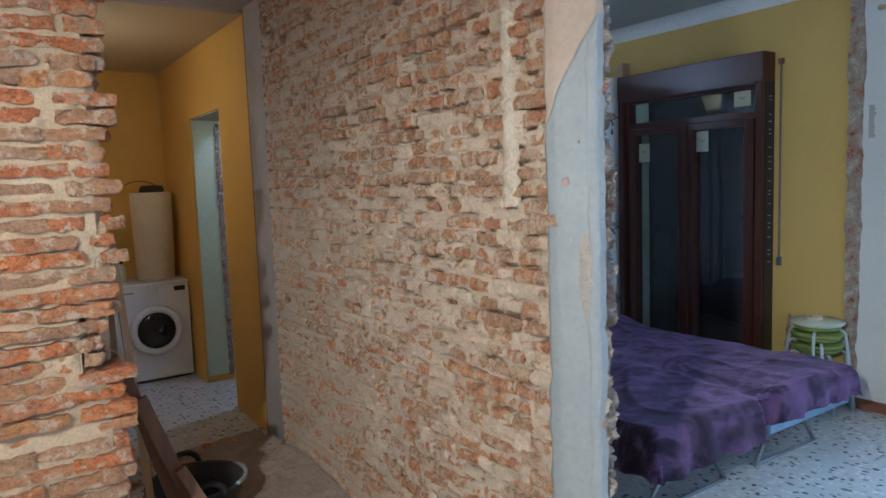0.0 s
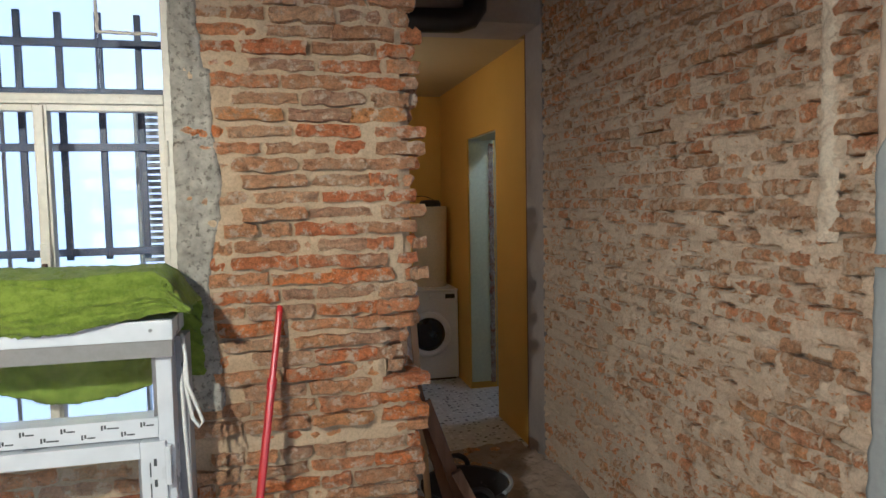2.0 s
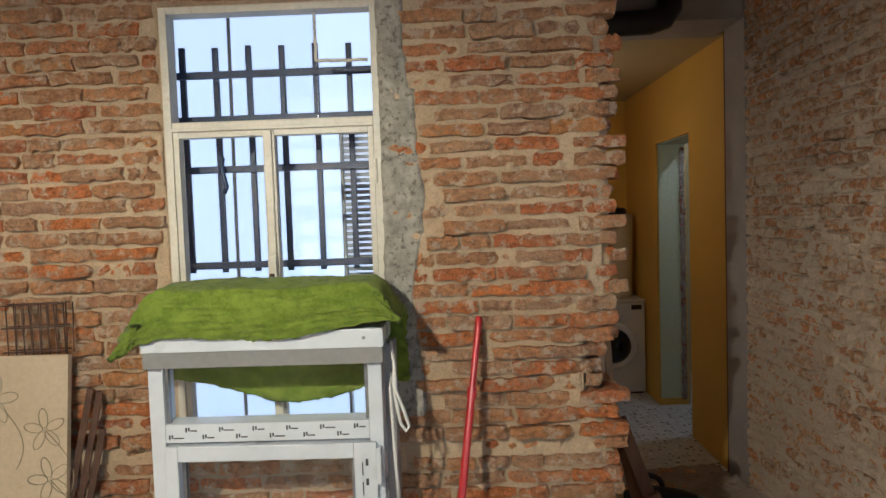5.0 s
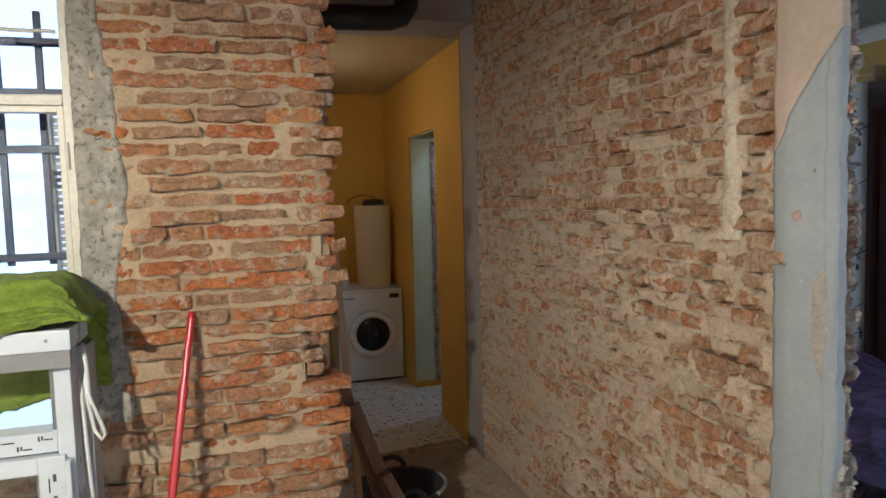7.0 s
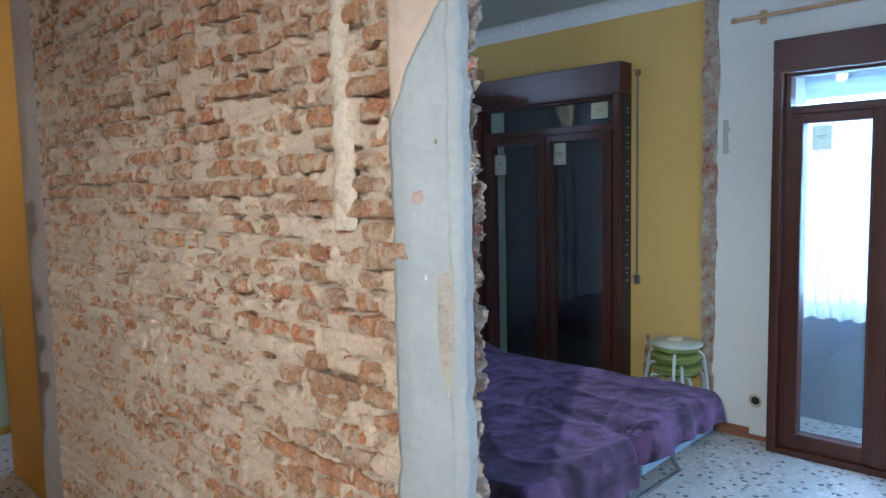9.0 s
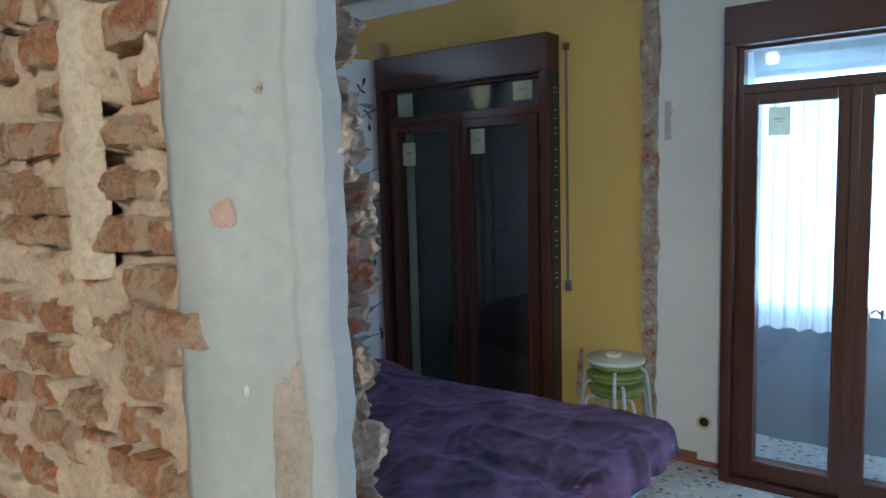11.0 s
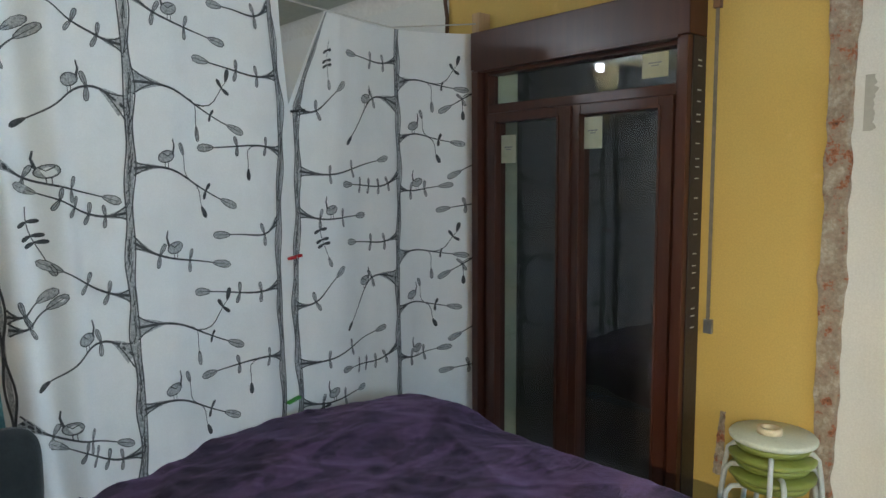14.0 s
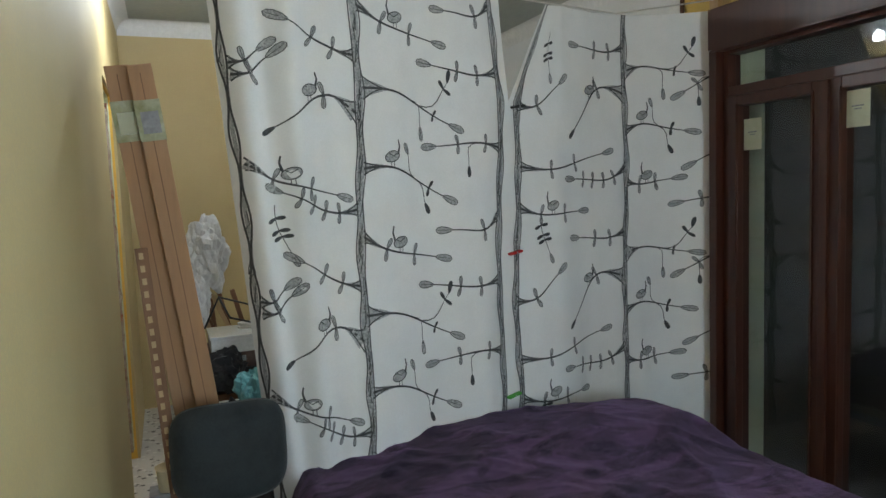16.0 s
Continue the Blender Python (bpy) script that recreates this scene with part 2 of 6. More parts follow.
DARK_WOOD = wood_material("dark_varnished_wood", (0.052, 0.016, 0.009), (0.070, 0.023, 0.0125), 0.34, (1, 1, 0.03), 0.03)
PALE_WOOD = wood_material("raw_pine", (0.42, 0.28, 0.15), (0.52, 0.37, 0.21), 0.7, (1, 1, 0.1))
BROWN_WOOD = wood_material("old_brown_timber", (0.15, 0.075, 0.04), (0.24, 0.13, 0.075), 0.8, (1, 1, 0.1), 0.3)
CREAM_PAINT = surface("cream_gloss_paint", (0.66, 0.60, 0.48), (0.74, 0.68, 0.56), 9, 60, 0.45, 0.25, stain=(0.42, 0.33, 0.24), stain_at=0.64)
PVC = surface("white_pvc", (0.66, 0.68, 0.71), (0.70, 0.72, 0.75), 2, 8, 0.3, 0)
BLUE_IRON = surface("dark_blue_iron_paint", (0.012, 0.022, 0.06), (0.02, 0.035, 0.085), 12, 90, 0.45, 0.3)
GLASS = glass_material("window_glass", (0.96, 0.98, 0.99))
DOOR_GLASS = glass_material("door_glass", (0.85, 0.92, 0.94))
GREEN_TOWEL = cloth_material("green_terry_cloth", (0.14, 0.20, 0.010), (0.23, 0.30, 0.026), 22, 0.12, bumpy=1.0)
PURPLE = plush_material("purple_plush", (0.012, 0.005, 0.020), (0.114, 0.058, 0.140))
CURTAIN = cloth_material("white_cotton", (0.84, 0.84, 0.83), (0.88, 0.88, 0.87), 3, 0.15, bumpy=0.15)
SHEER = cloth_material("white_sheer", (0.85, 0.87, 0.9), (0.9, 0.92, 0.95), 6, 0.1, translucent=0.6)
INK = surface("charcoal_print", (0.035, 0.037, 0.04), (0.12, 0.124, 0.128), 90, 240, 0.9, 0)
INK_PALE = surface("grey_print", (0.20, 0.205, 0.21), (0.66, 0.665, 0.67), 120, 260, 0.9, 0)
RED = surface("red_enamel", (0.50, 0.012, 0.014), (0.58, 0.025, 0.022), 8, 90, 0.35, 0.05)
BLACK_RUBBER = surface("black_rubber", (0.018, 0.018, 0.02), (0.035, 0.034, 0.034), 8, 60, 0.6, 0.2, stain=(0.16, 0.13, 0.11), stain_at=0.62)
BLACK_PLASTIC = surface("black_plastic", (0.015, 0.015, 0.016), (0.03, 0.03, 0.031), 6, 70, 0.4, 0.1)
CHAIR_FABRIC = cloth_material("charcoal_fabric", (0.022, 0.027, 0.030), (0.034, 0.040, 0.044), 6, 0.2)
STEEL = surface("grey_steel", (0.30, 0.31, 0.33), (0.42, 0.43, 0.45), 10, 80, 0.4, 0.1, metal=0.9)
RUST = surface("rusty_steel", (0.09, 0.05, 0.035), (0.15, 0.08, 0.05), 20, 90, 0.8, 0.4, metal=0.4)
WHITE_METAL = surface("white_painted_steel", (0.48, 0.51, 0.50), (0.58, 0.60, 0.59), 10, 80, 0.35, 0.05)
BLUE_METAL = surface("pale_blue_painted_steel", (0.20, 0.30, 0.42), (0.28, 0.38, 0.5), 10, 80, 0.4, 0.1)
GREEN_SEAT = surface("olive_green_lacquer", (0.20, 0.25, 0.045), (0.27, 0.31, 0.07), 7, 70, 0.4, 0.05)
STOOL_TOP = surface("greenish_white_laminate", (0.62, 0.66, 0.54), (0.68, 0.71, 0.60), 7, 70, 0.35, 0.05)
APPLIANCE = surface("white_appliance_enamel", (0.78, 0.79, 0.80), (0.82, 0.83, 0.84), 2, 80, 0.25, 0.02)
DARK_GLASS = surface("dark_door_glass", (0.010, 0.011, 0.013), (0.022, 0.023, 0.026), 7, 90, 0.08, 0)
CREAM_PAPER = surface("cream_paper", (0.70, 0.60, 0.40), (0.76, 0.66, 0.47), 4, 60, 0.8, 0.1)
CARDBOARD = surface("brown_cardboard", (0.36, 0.20, 0.105), (0.42, 0.245, 0.135), 5, 60, 0.85, 0.15, stretch=(1, 1, 0.15))
PACK_TAPE = surface("glossy_plastic_wrap", (0.26, 0.27, 0.13), (0.46, 0.46, 0.34), 14, 70, 0.15, 0.3)
GREY_LABEL = surface("grey_label", (0.20, 0.20, 0.21), (0.30, 0.30, 0.31), 30, 90, 0.5, 0)
PLASTIC_BAG = surface("thin_white_plastic", (0.66, 0.66, 0.68), (0.78, 0.78, 0.80), 14, 80, 0.35, 0.4)
TEAL = cloth_material("teal_cloth", (0.16, 0.42, 0.47), (0.22, 0.52, 0.57), 8, 0.3)
BOARD = surface("cream_patterned_board", (0.50, 0.395, 0.26), (0.56, 0.45, 0.31), 4, 60, 0.6, 0.1, stain=(0.44, 0.32, 0.16), stain_at=0.67)
BOARD_LINE = surface("olive_line_print", (0.26, 0.22, 0.13), (0.32, 0.27, 0.17), 20, 80, 0.7, 0)
STICKER = cloth_material("cream_sticker", (0.70, 0.70, 0.50), (0.78, 0.78, 0.60), 9, 0.0, 0.6, translucent=0.45, bumpy=0.0)
WHITE_CABLE = surface("white_cable_sheath", (0.68, 0.66, 0.62), (0.74, 0.72, 0.68), 9, 80, 0.5, 0)
TERRACOTTA = surface("terracotta_skirting", (0.22, 0.085, 0.045), (0.32, 0.14, 0.08), 9, 60, 0.7, 0.3)
GREY_PANEL = surface("blue_grey_balcony_screen", (0.15, 0.168, 0.20), (0.20, 0.218, 0.25), 2, 50, 0.8, 0.1)
SHUTTER = surface("brown_shutter_slats", (0.018, 0.014, 0.014), (0.030, 0.022, 0.020), 4, 60, 0.5, 0.1)
FELT_DARK = cloth_material("dark_luggage_cloth", (0.02, 0.02, 0.024), (0.05, 0.048, 0.05), 9, 0.2)
BROWN_BOX = surface("worn_brown_leatherette", (0.10, 0.06, 0.05), (0.20, 0.13, 0.11), 12, 70, 0.6, 0.2)
COURTYARD_GLOW = glow("courtyard_glow", (0.80, 0.87, 1.0), 2.0)
BULB_GLOW = glow("bulb_glow", (1.0, 0.85, 0.62), 30)

# ---- mesh helpers ----


def part(name, bm, material, parent=None, label=""):
    """Links a bmesh, in world metres, as one mesh object under a thing or a part."""
    me = bpy.data.meshes.new(name)
    bm.to_mesh(me)
    bm.free()
    me.materials.append(material)
    ob = new(name, me)
    if parent is not None:
        ob.parent = parent
        ob.matrix_parent_inverse = base_of(parent).inverted()
    return tagged(ob, label)


def base_of(ob):
    m = Matrix.Translation(ob.location)
    if ob.parent is not None:
        m = base_of(ob.parent) @ ob.matrix_parent_inverse @ m
    return m


def thing(name, place, label, category, group="", kind=""):
    ob = new(name)
    ob.location = place
    ob.empty_display_size = 0.05
    return tagged(ob, label, category, group, kind)


def structure(name, bm, material, label="", category=""):
    return tagged(part(name, bm, material), label, category, kind="structure")


def box(bm, x0, x1, y0, y1, z0, z1, bevel=0.0, turn=None):
    r = bmesh.ops.create_cube(bm, size=1)
    vs = r["verts"]
    for v in vs:
        v.co = Vector((x0 + (v.co.x + 0.5) * (x1 - x0), y0 + (v.co.y + 0.5) * (y1 - y0), z0 + (v.co.z + 0.5) * (z1 - z0)))
    if bevel:
        es = list({e for v in vs for e in v.link_edges})
        out = bmesh.ops.bevel(bm, geom=es, offset=bevel, segments=2, affect="EDGES", profile=0.7)
        vs = list({v for f in out["faces"] for v in f.verts} | {v for v in vs if v.is_valid})
    if turn is not None:
        bmesh.ops.transform(bm, matrix=turn, verts=vs)
    return bm


def boxes(*rows, bevel=0.0):
    bm = bmesh.new()
    for r in rows:
        box(bm, *r, bevel=bevel)
    return bm


def rod(bm, a, b, r0, r1=None, seg=12):
    a, b = Vector(a), Vector(b)
    d = b - a
    m = Matrix.Translation((a + b) / 2) @ d.to_track_quat("Z", "Y").to_matrix().to_4x4()
    bmesh.ops.create_cone(bm, cap_ends=True, segments=seg, radius1=r0, radius2=r0 if r1 is None else r1, depth=d.length, matrix=m)
    return bm


def tube(bm, pts, r, seg=8):
    """A bent tube through the points, with closed ends."""
    pts = [Vector(p) for p in pts]
    rings, side = [], None
    for i, p in enumerate(pts):
        d = (pts[min(i + 1, len(pts) - 1)] - pts[max(i - 1, 0)]).normalized()
        if side is None:
            side = d.orthogonal().normalized()
        side = (side - d * side.dot(d)).normalized()
        up = d.cross(side)
        rings.append([bm.verts.new(p + (side * math.cos(2 * math.pi * k / seg) + up * math.sin(2 * math.pi * k / seg)) * r) for k in range(seg)])
    for a, b in zip(rings, rings[1:]):
        for k in range(seg):
            f = bm.faces.new((a[k], a[(k + 1) % seg], b[(k + 1) % seg], b[k]))
            f.smooth = True
    bm.faces.new(rings[0][::-1])
    bm.faces.new(rings[-1])
    return bm


def lathe(bm, profile, centre, seg=32, sx=1.0, sy=1.0):
    """A turned shape from (radius, height) steps."""
    cx, cy, cz = centre
    rings = []
    for r, h in profile:
        rings.append([bm.verts.new((cx + sx * r * math.cos(2 * math.pi * k / seg), cy + sy * r * math.sin(2 * math.pi * k / seg), cz + h)) for k in range(seg)])
    for a, b in zip(rings, rings[1:]):
        for k in range(seg):
            f = bm.faces.new((a[k], a[(k + 1) % seg], b[(k + 1) % seg], b[k]))
            f.smooth = True
    bm.faces.new(rings[0][::-1])
    bm.faces.new(rings[-1])
    return bm


def prism(bm, pts, z0, z1):
    lo = [bm.verts.new((x, y, z0)) for x, y in pts]
    hi = [bm.verts.new((x, y, z1)) for x, y in pts]
    n = len(pts)
    for k in range(n):
        bm.faces.new((lo[k], lo[(k + 1) % n], hi[(k + 1) % n], hi[k]))
    bm.faces.new(lo[::-1])
    bm.faces.new(hi)
    bmesh.ops.recalc_face_normals(bm, faces=bm.faces[:])
    return bm


def sheet(bm, nu, nv, fn, smooth=True, thick=0.0, back=(0, 0, 0)):
    """A grid of nu x nv cells whose points are fn(u, v), u and v from 0 to 1; with a back side if it is thick."""
    grid = [[bm.verts.new(fn(i / nu, j / nv)) for j in range(nv + 1)] for i in range(nu + 1)]
    for i in range(nu):
        for j in range(nv):
            f = bm.faces.new((grid[i][j], grid[i + 1][j], grid[i + 1][j + 1], grid[i][j + 1]))
            f.smooth = smooth
    if thick:
        b = Vector(back) * thick
        g2 = [[bm.verts.new(v.co + b) for v in row] for row in grid]
        for i in range(nu):
            for j in range(nv):
                f = bm.faces.new((g2[i][j], g2[i][j + 1], g2[i + 1][j + 1], g2[i + 1][j]))
                f.smooth = smooth
        for i in range(nu):
            bm.faces.new((grid[i][0], g2[i][0], g2[i + 1][0], grid[i + 1][0]))
            bm.faces.new((grid[i][nv], grid[i + 1][nv], g2[i + 1][nv], g2[i][nv]))
        for j in range(nv):
            bm.faces.new((grid[0][j], grid[0][j + 1], g2[0][j + 1], g2[0][j]))
            bm.faces.new((grid[nu][j], g2[nu][j], g2[nu][j + 1], grid[nu][j + 1]))
    return bm


def rough_at(x, y, z, scale, seed=0.0):
    return noise.noise(Vector((x * scale + seed, y * scale - seed, z * scale + 2 * seed)))


# ---- the setting: floors, ceilings, walls ----
structure("floor", boxes((1.64, 5.08, -2.0, 7.0, -0.12, 0.0), (-2.3, 1.64, 4.35, 7.0, -0.12, 0.0)), TERRAZZO, "white terrazzo floor with large black chips", "floor")
structure("floor_dusty", boxes((-2.3, 1.64, -2.0, 4.35, -0.12, 0.0)), DUSTY, "terrazzo floor covered with plaster dust", "floor")
# Unseen ceiling; the dark timber is chosen to keep bounced light down.
structure("ceiling_brick_room", boxes((-2.5, 1.64, -2.2, 4.46, 2.88, 3.0)), BROWN_WOOD, "unseen ceiling, made dark brown to cut bounced light", "ceiling")
structure("ceiling", boxes((1.64, 5.3, -2.2, 7.2, 2.88, 3.0), (-2.5, 1.64, 4.46, 7.2, 2.88, 3.0)), ROOM_CEILING, "dull grey-green plaster ceiling", "ceiling")
structure("ceiling_corridor", boxes((0.35, 1.70, 4.46, 6.95, 2.70, 2.80)), CREAM_YELLOW, "low pale yellow corridor ceiling", "ceiling")

# brick room: window wall with its opening, in four pieces round the window
WX0, WX1, WZ0, WZ1, WY = -0.920, -0.195, 0.90, 2.392, 2.505
PIER_X = 0.56
PIER_CORE = 0.53
SPLAY = 0.16
wall_window = structure("wall_window", boxes((-2.3, WX0, WY, 2.56, 0, 2.88), (WX1, PIER_CORE, WY, 2.56, 0, 1.05), (WX1, 0.46, WY, 2.56, 1.05, 1.25), (WX1, PIER_CORE, WY, 2.56, 1.25, 2.88), (WX0, WX1, WY, 2.56, 0, WZ0), (WX0, WX1, WY, 2.56, WZ1, 2.88),
                                             (-2.3, WX0 - SPLAY, 2.56, 2.80, 0, 2.88), (WX1 + SPLAY, PIER_CORE, 2.56, 2.80, 0, 1.05), (WX1 + SPLAY, 0.50, 2.56, 2.80, 1.05, 1.25), (WX1 + SPLAY, PIER_CORE, 2.56, 2.80, 1.25, 2.88), (WX0 - SPLAY, WX1 + SPLAY, 2.56, 2.80, 0, WZ0), (WX0 - SPLAY, WX1 + SPLAY, 2.56, 2.80, WZ1 + SPLAY, 2.88)),
                        MORTAR_PIER, "stripped brick wall with a window opening", "wall")
# Unseen west and south walls, brown so they bounce little light.
structure("wall_west", boxes((-2.5, -2.3, -2.2, 2.80, 0, 2.88)), PLASTER_BROWN, "unseen side wall, made brown to cut bounced light", "wall")
structure("wall_south", boxes((-2.3, 2.70, -2.2, -2.0, 0, 2.88), (4.10, 5.08, -2.2, -2.0, 0, 2.88), (2.70, 4.10, -2.2, -2.0, 0, 0.8), (2.70, 4.10, -2.2, -2.0, 2.25, 2.88)), PLASTER_BROWN, "unseen brown wall with an added opening for the fill light", "wall")
structure("wall_passage", boxes((0.30, 0.50, 2.80, 4.05, 0, 2.88)), PLASTER_BROWN, "rough plastered passage wall", "wall")

# partition between the brick room and the bedroom, broken off at its near end
PX, END_Y = 1.645, 1.50
partition = structure("wall_partition", prism(bmesh.new(), [(PX + 0.028, 1.60), (1.70, 1.575), (1.775, 1.62), (1.92, 1.92), (1.945, 1.95), (1.945, 4.02), (PX + 0.028, 4.02)], 0, 2.88), MORTAR_PART, "stripped brick partition wall with a broken end", "wall")
structure("wall_partition_back", boxes((1.945, 1.96, 1.95, 5.13, 0, 2.88), (1.945, 1.96, 5.94, 7.0, 0, 2.88), (1.945, 1.96, 5.13, 5.94, 2.19, 2.88)), CREAM_YELLOW, "pale yellow painted bedroom wall", "wall")

# plastered portal into the corridor
structure("portal", boxes((1.64, 1.944, 4.02, 4.30, 0, 2.88), (0.30, 0.62, 4.05, 4.46, 0, 2.88), (0.62, 1.64, 4.05, 4.46, 2.69, 2.88)), PORTAL_PLASTER, "grey plastered jamb and lintel of a passage", "door frame")
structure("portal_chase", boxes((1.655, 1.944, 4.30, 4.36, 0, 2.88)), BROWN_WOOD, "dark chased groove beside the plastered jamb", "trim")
CORR_X = 1.70
structure("wall_corridor", boxes((CORR_X, 1.944, 4.36, 5.13, 0, 2.88), (CORR_X, 1.944, 5.94, 7.0, 0, 2.88), (CORR_X, 1.944, 5.13, 5.94, 2.19, 2.88)), ORANGE_YELLOW, "deep yellow corridor wall with a doorway", "wall")
structure("wall_corridor_end", boxes((0.35, CORR_X, 6.95, 7.15, 0, 2.88), (0.15, 0.35, 4.46, 7.15, 0, 2.88)), ORANGE_YELLOW, "deep yellow corridor end wall", "wall")
structure("doorway_reveal", boxes((CORR_X + 0.012, 1.93, 5.925, 5.937, 0.06, 2.19), (CORR_X + 0.012, 1.93, 5.13, 5.937, 2.178, 2.187)), PALE_GREEN, "pale green painted doorway reveal", "trim")

# bedroom: outer wall with two balcony doors
BX = 5.03
structure("wall_balcony", boxes((BX, 5.34, 4.22, 4.62, 0, 2.88), (BX, 5.34, 2.378, 2.965, 0, 2.88), (BX, 5.34, 2.965, 4.22, 2.40, 2.88)), YELLOW, "mustard yellow painted bedroom wall", "wall")
structure("wall_balcony_white", boxes((BX, 5.34, 1.92, 2.378, 0, 2.88), (BX, 5.34, 0.90, 1.92, 2.40, 2.88), (BX, 5.34, -2.2, 0.90, 0, 2.88)), WHITE_WALL, "white painted living room wall", "wall")
structure("wall_bedroom_white", boxes((BX, 5.34, 4.62, 7.2, 0, 2.88)), WHITE_WALL, "white bedroom wall behind the curtain", "wall")
structure("door_reveal", boxes((BX + 0.002, 5.20, 4.205, 4.219, 0, 2.40)), PALE_GREEN, "pale painted reveal beside the door", "trim")
structure("wall_north", boxes((1.944, 3.05, 7.0, 7.2, 0, 2.88)), CREAM_YELLOW, "pale yellow end wall of the bedroom", "wall")
structure("wall_north_white", boxes((3.05, 5.03, 7.0, 7.2, 0, 2.88)), WHITE_WALL, "white end wall of the bedroom", "wall")


def cove(a, b, inward):
    """A small plaster cove along the top of a wall from a to b."""
    bm = bmesh.new()
    a, b, n = Vector(a), Vector(b), Vector(inward)

    def at(u, v):
        ang = v * math.pi / 2
        return a.lerp(b, u) + n * (0.085 * (1 - math.cos(ang))) + Vector((0, 0, -0.105 * (1 - math.sin(ang))))
    sheet(bm, 4, 8, at)
    return bm


structure("trim_cove_east", cove((BX - 0.002, -2.0, 2.879), (BX - 0.002, 7.0, 2.879), (-1, 0, 0)), CEILING, "white plaster cove", "cornice")
structure("trim_cove_north", cove((1.96, 6.998, 2.879), (5.03, 6.998, 2.879), (0, -1, 0)), CEILING, "white plaster cove", "cornice")
structure("trim_cove_west", cove((1.962, 1.85, 2.879), (1.962, 7.0, 2.879), (1, 0, 0)), CEILING, "white plaster cove", "cornice")

# brick strip where a cross wall was torn off, and the skirting beside it
bm = bmesh.new()


def strip_at(u, v):
    z = v * 2.86
    mid = 2.392 + 0.012 * rough_at(0, 0, z, 1.3)
    half = 0.045 + 0.018 * rough_at(3, 1, z, 2.6) + 0.012 * rough_at(5, 2, z, 11)
    y = mid + (u - 0.5) * 2 * half
    edge = 1 if 0.02 < u < 0.98 else 0
    return (BX - 0.002 - edge * (0.012 + 0.016 * abs(rough_at(9, y, z, 24))), y, z)


sheet(bm, 14, 260, strip_at, smooth=False)
structure("trim_torn_strip", bm, RUBBLE, "vertical scar of torn brick and mortar", "wall scar")
bm = bmesh.new()
sheet(bm, 3, 20, lambda u, v: (BX - 0.003, 2.312 - u * (0.03 + 0.03 * abs(rough_at(2, 7, v * 2.5, 3))), 1.80 + v * 0.21))
structure("trim_scar_patch", bm, surface("grey_filler", (0.42, 0.42, 0.40), (0.5, 0.5, 0.48), 5, 50, 0.8, 0.2), "grey filler smeared beside the wall scar", "wall patch")
structure("baseboard", boxes((BX - 0.012, BX - 0.002, 2.12, 2.368, 0.0, 0.07), (BX - 0.012, BX - 0.002, 1.99, 2.12, 0.0, 0.03)), TERRACOTTA, "broken terracotta skirting", "baseboard")

# window wall: mortar bed in front of the masonry
def mortar_sheet(name, x0, x1, z0, z1, label):
    bm = bmesh.new()

    def at(u, v):
        x, z = x0 + u * (x1 - x0), z0 + v * (z1 - z0)
        d = 0.006 + 0.012 * rough_at(x, 0, z, 6) + 0.012 * rough_at(x, 3, z, 24) + 0.006 * rough_at(x, 7, z, 60)
        if x > 0.50:
            d -= (x - 0.50) * (0.5 + 0.5 * rough_at(x, 2, z, 12))
        if 1.055 < z < 1.245 and x > 0.45:
            d -= min(0.10, (x - 0.45) * 1.6)
            return (x, WY - d, z)
        return (x, WY - (max(0.002, d) if x < 0.50 else d), z)
    sheet(bm, max(4, round((x1 - x0) / 0.014)), round((z1 - z0) / 0.014), at)
    return structure(name, bm, MORTAR_PIER, label, "wall")


mortar_sheet("mortar_left", -2.2, WX0 - 0.012, 0, 2.86, "rough lime mortar between old bricks")
mortar_sheet("mortar_pier", WX1 + 0.012, PIER_X, 0, 2.86, "rough lime mortar between old bricks")
mortar_sheet("mortar_below", WX0 - 0.012, WX1 + 0.012, 0, WZ0 - 0.01, "rough lime mortar between old bricks")
mortar_sheet("mortar_above", WX0 - 0.012, WX1 + 0.012, WZ1 + 0.01, 2.86, "rough lime mortar between old bricks")
bm = bmesh.new()


def cement_at(u, v):
    z = 1.0 + v * 1.86
    right = -0.075 + 0.035 * rough_at(1, 1, z, 3.2) + 0.012 * rough_at(4, 1, z, 14) - (0.02 if z > 2.1 else 0)
    x = -0.203 + u * (right + 0.203)
    return (x, WY - (0.024 if 0.03 < u < 0.97 else 0.006) - 0.013 * rough_at(x, 5, z, 14) - 0.008 * rough_at(x, 8, z, 40), z)


sheet(bm, 16, 260, cement_at)
structure("trim_cement", bm, CEMENT, "lumpy grey cement strip beside the window", "wall patch")

# partition: smeared mortar over the bricks
bm = bmesh.new()


def smear_at(u, v):
    y, z = 1.63 + u * 2.37, v * 2.86
    d = 0.011 + 0.005 * max(0, min(1, (1.74 - y) / 0.06)) + 0.007 * rough_at(0, y, z, 4) + 0.007 * rough_at(3, y, z, 16) + 0.006 * rough_at(8, y, z, 40)
    if 1.79 < y < 1.86 and z > 1.55:
        d += 0.012
    d += 0.004 * max(0, min(1, (1.75 - z) / 0.5)) * max(0, min(1, (y - 1.78) / 0.3))
    if (z - 0.01) % 0.0535 > 0.038:
        d -= 0.005
    if (z - 0.01) % 0.0535 > 0.037 and rough_at(4, y, z, 13) > 0.06:
        d -= 0.034 * min(1, 5 * (rough_at(4, y, z, 13) - 0.06))
    if rough_at(2, y, z, 24) < -0.34:
        d -= 0.016
    return (PX - d, y, z)


sheet(bm, 330, 470, smear_at, smooth=True)
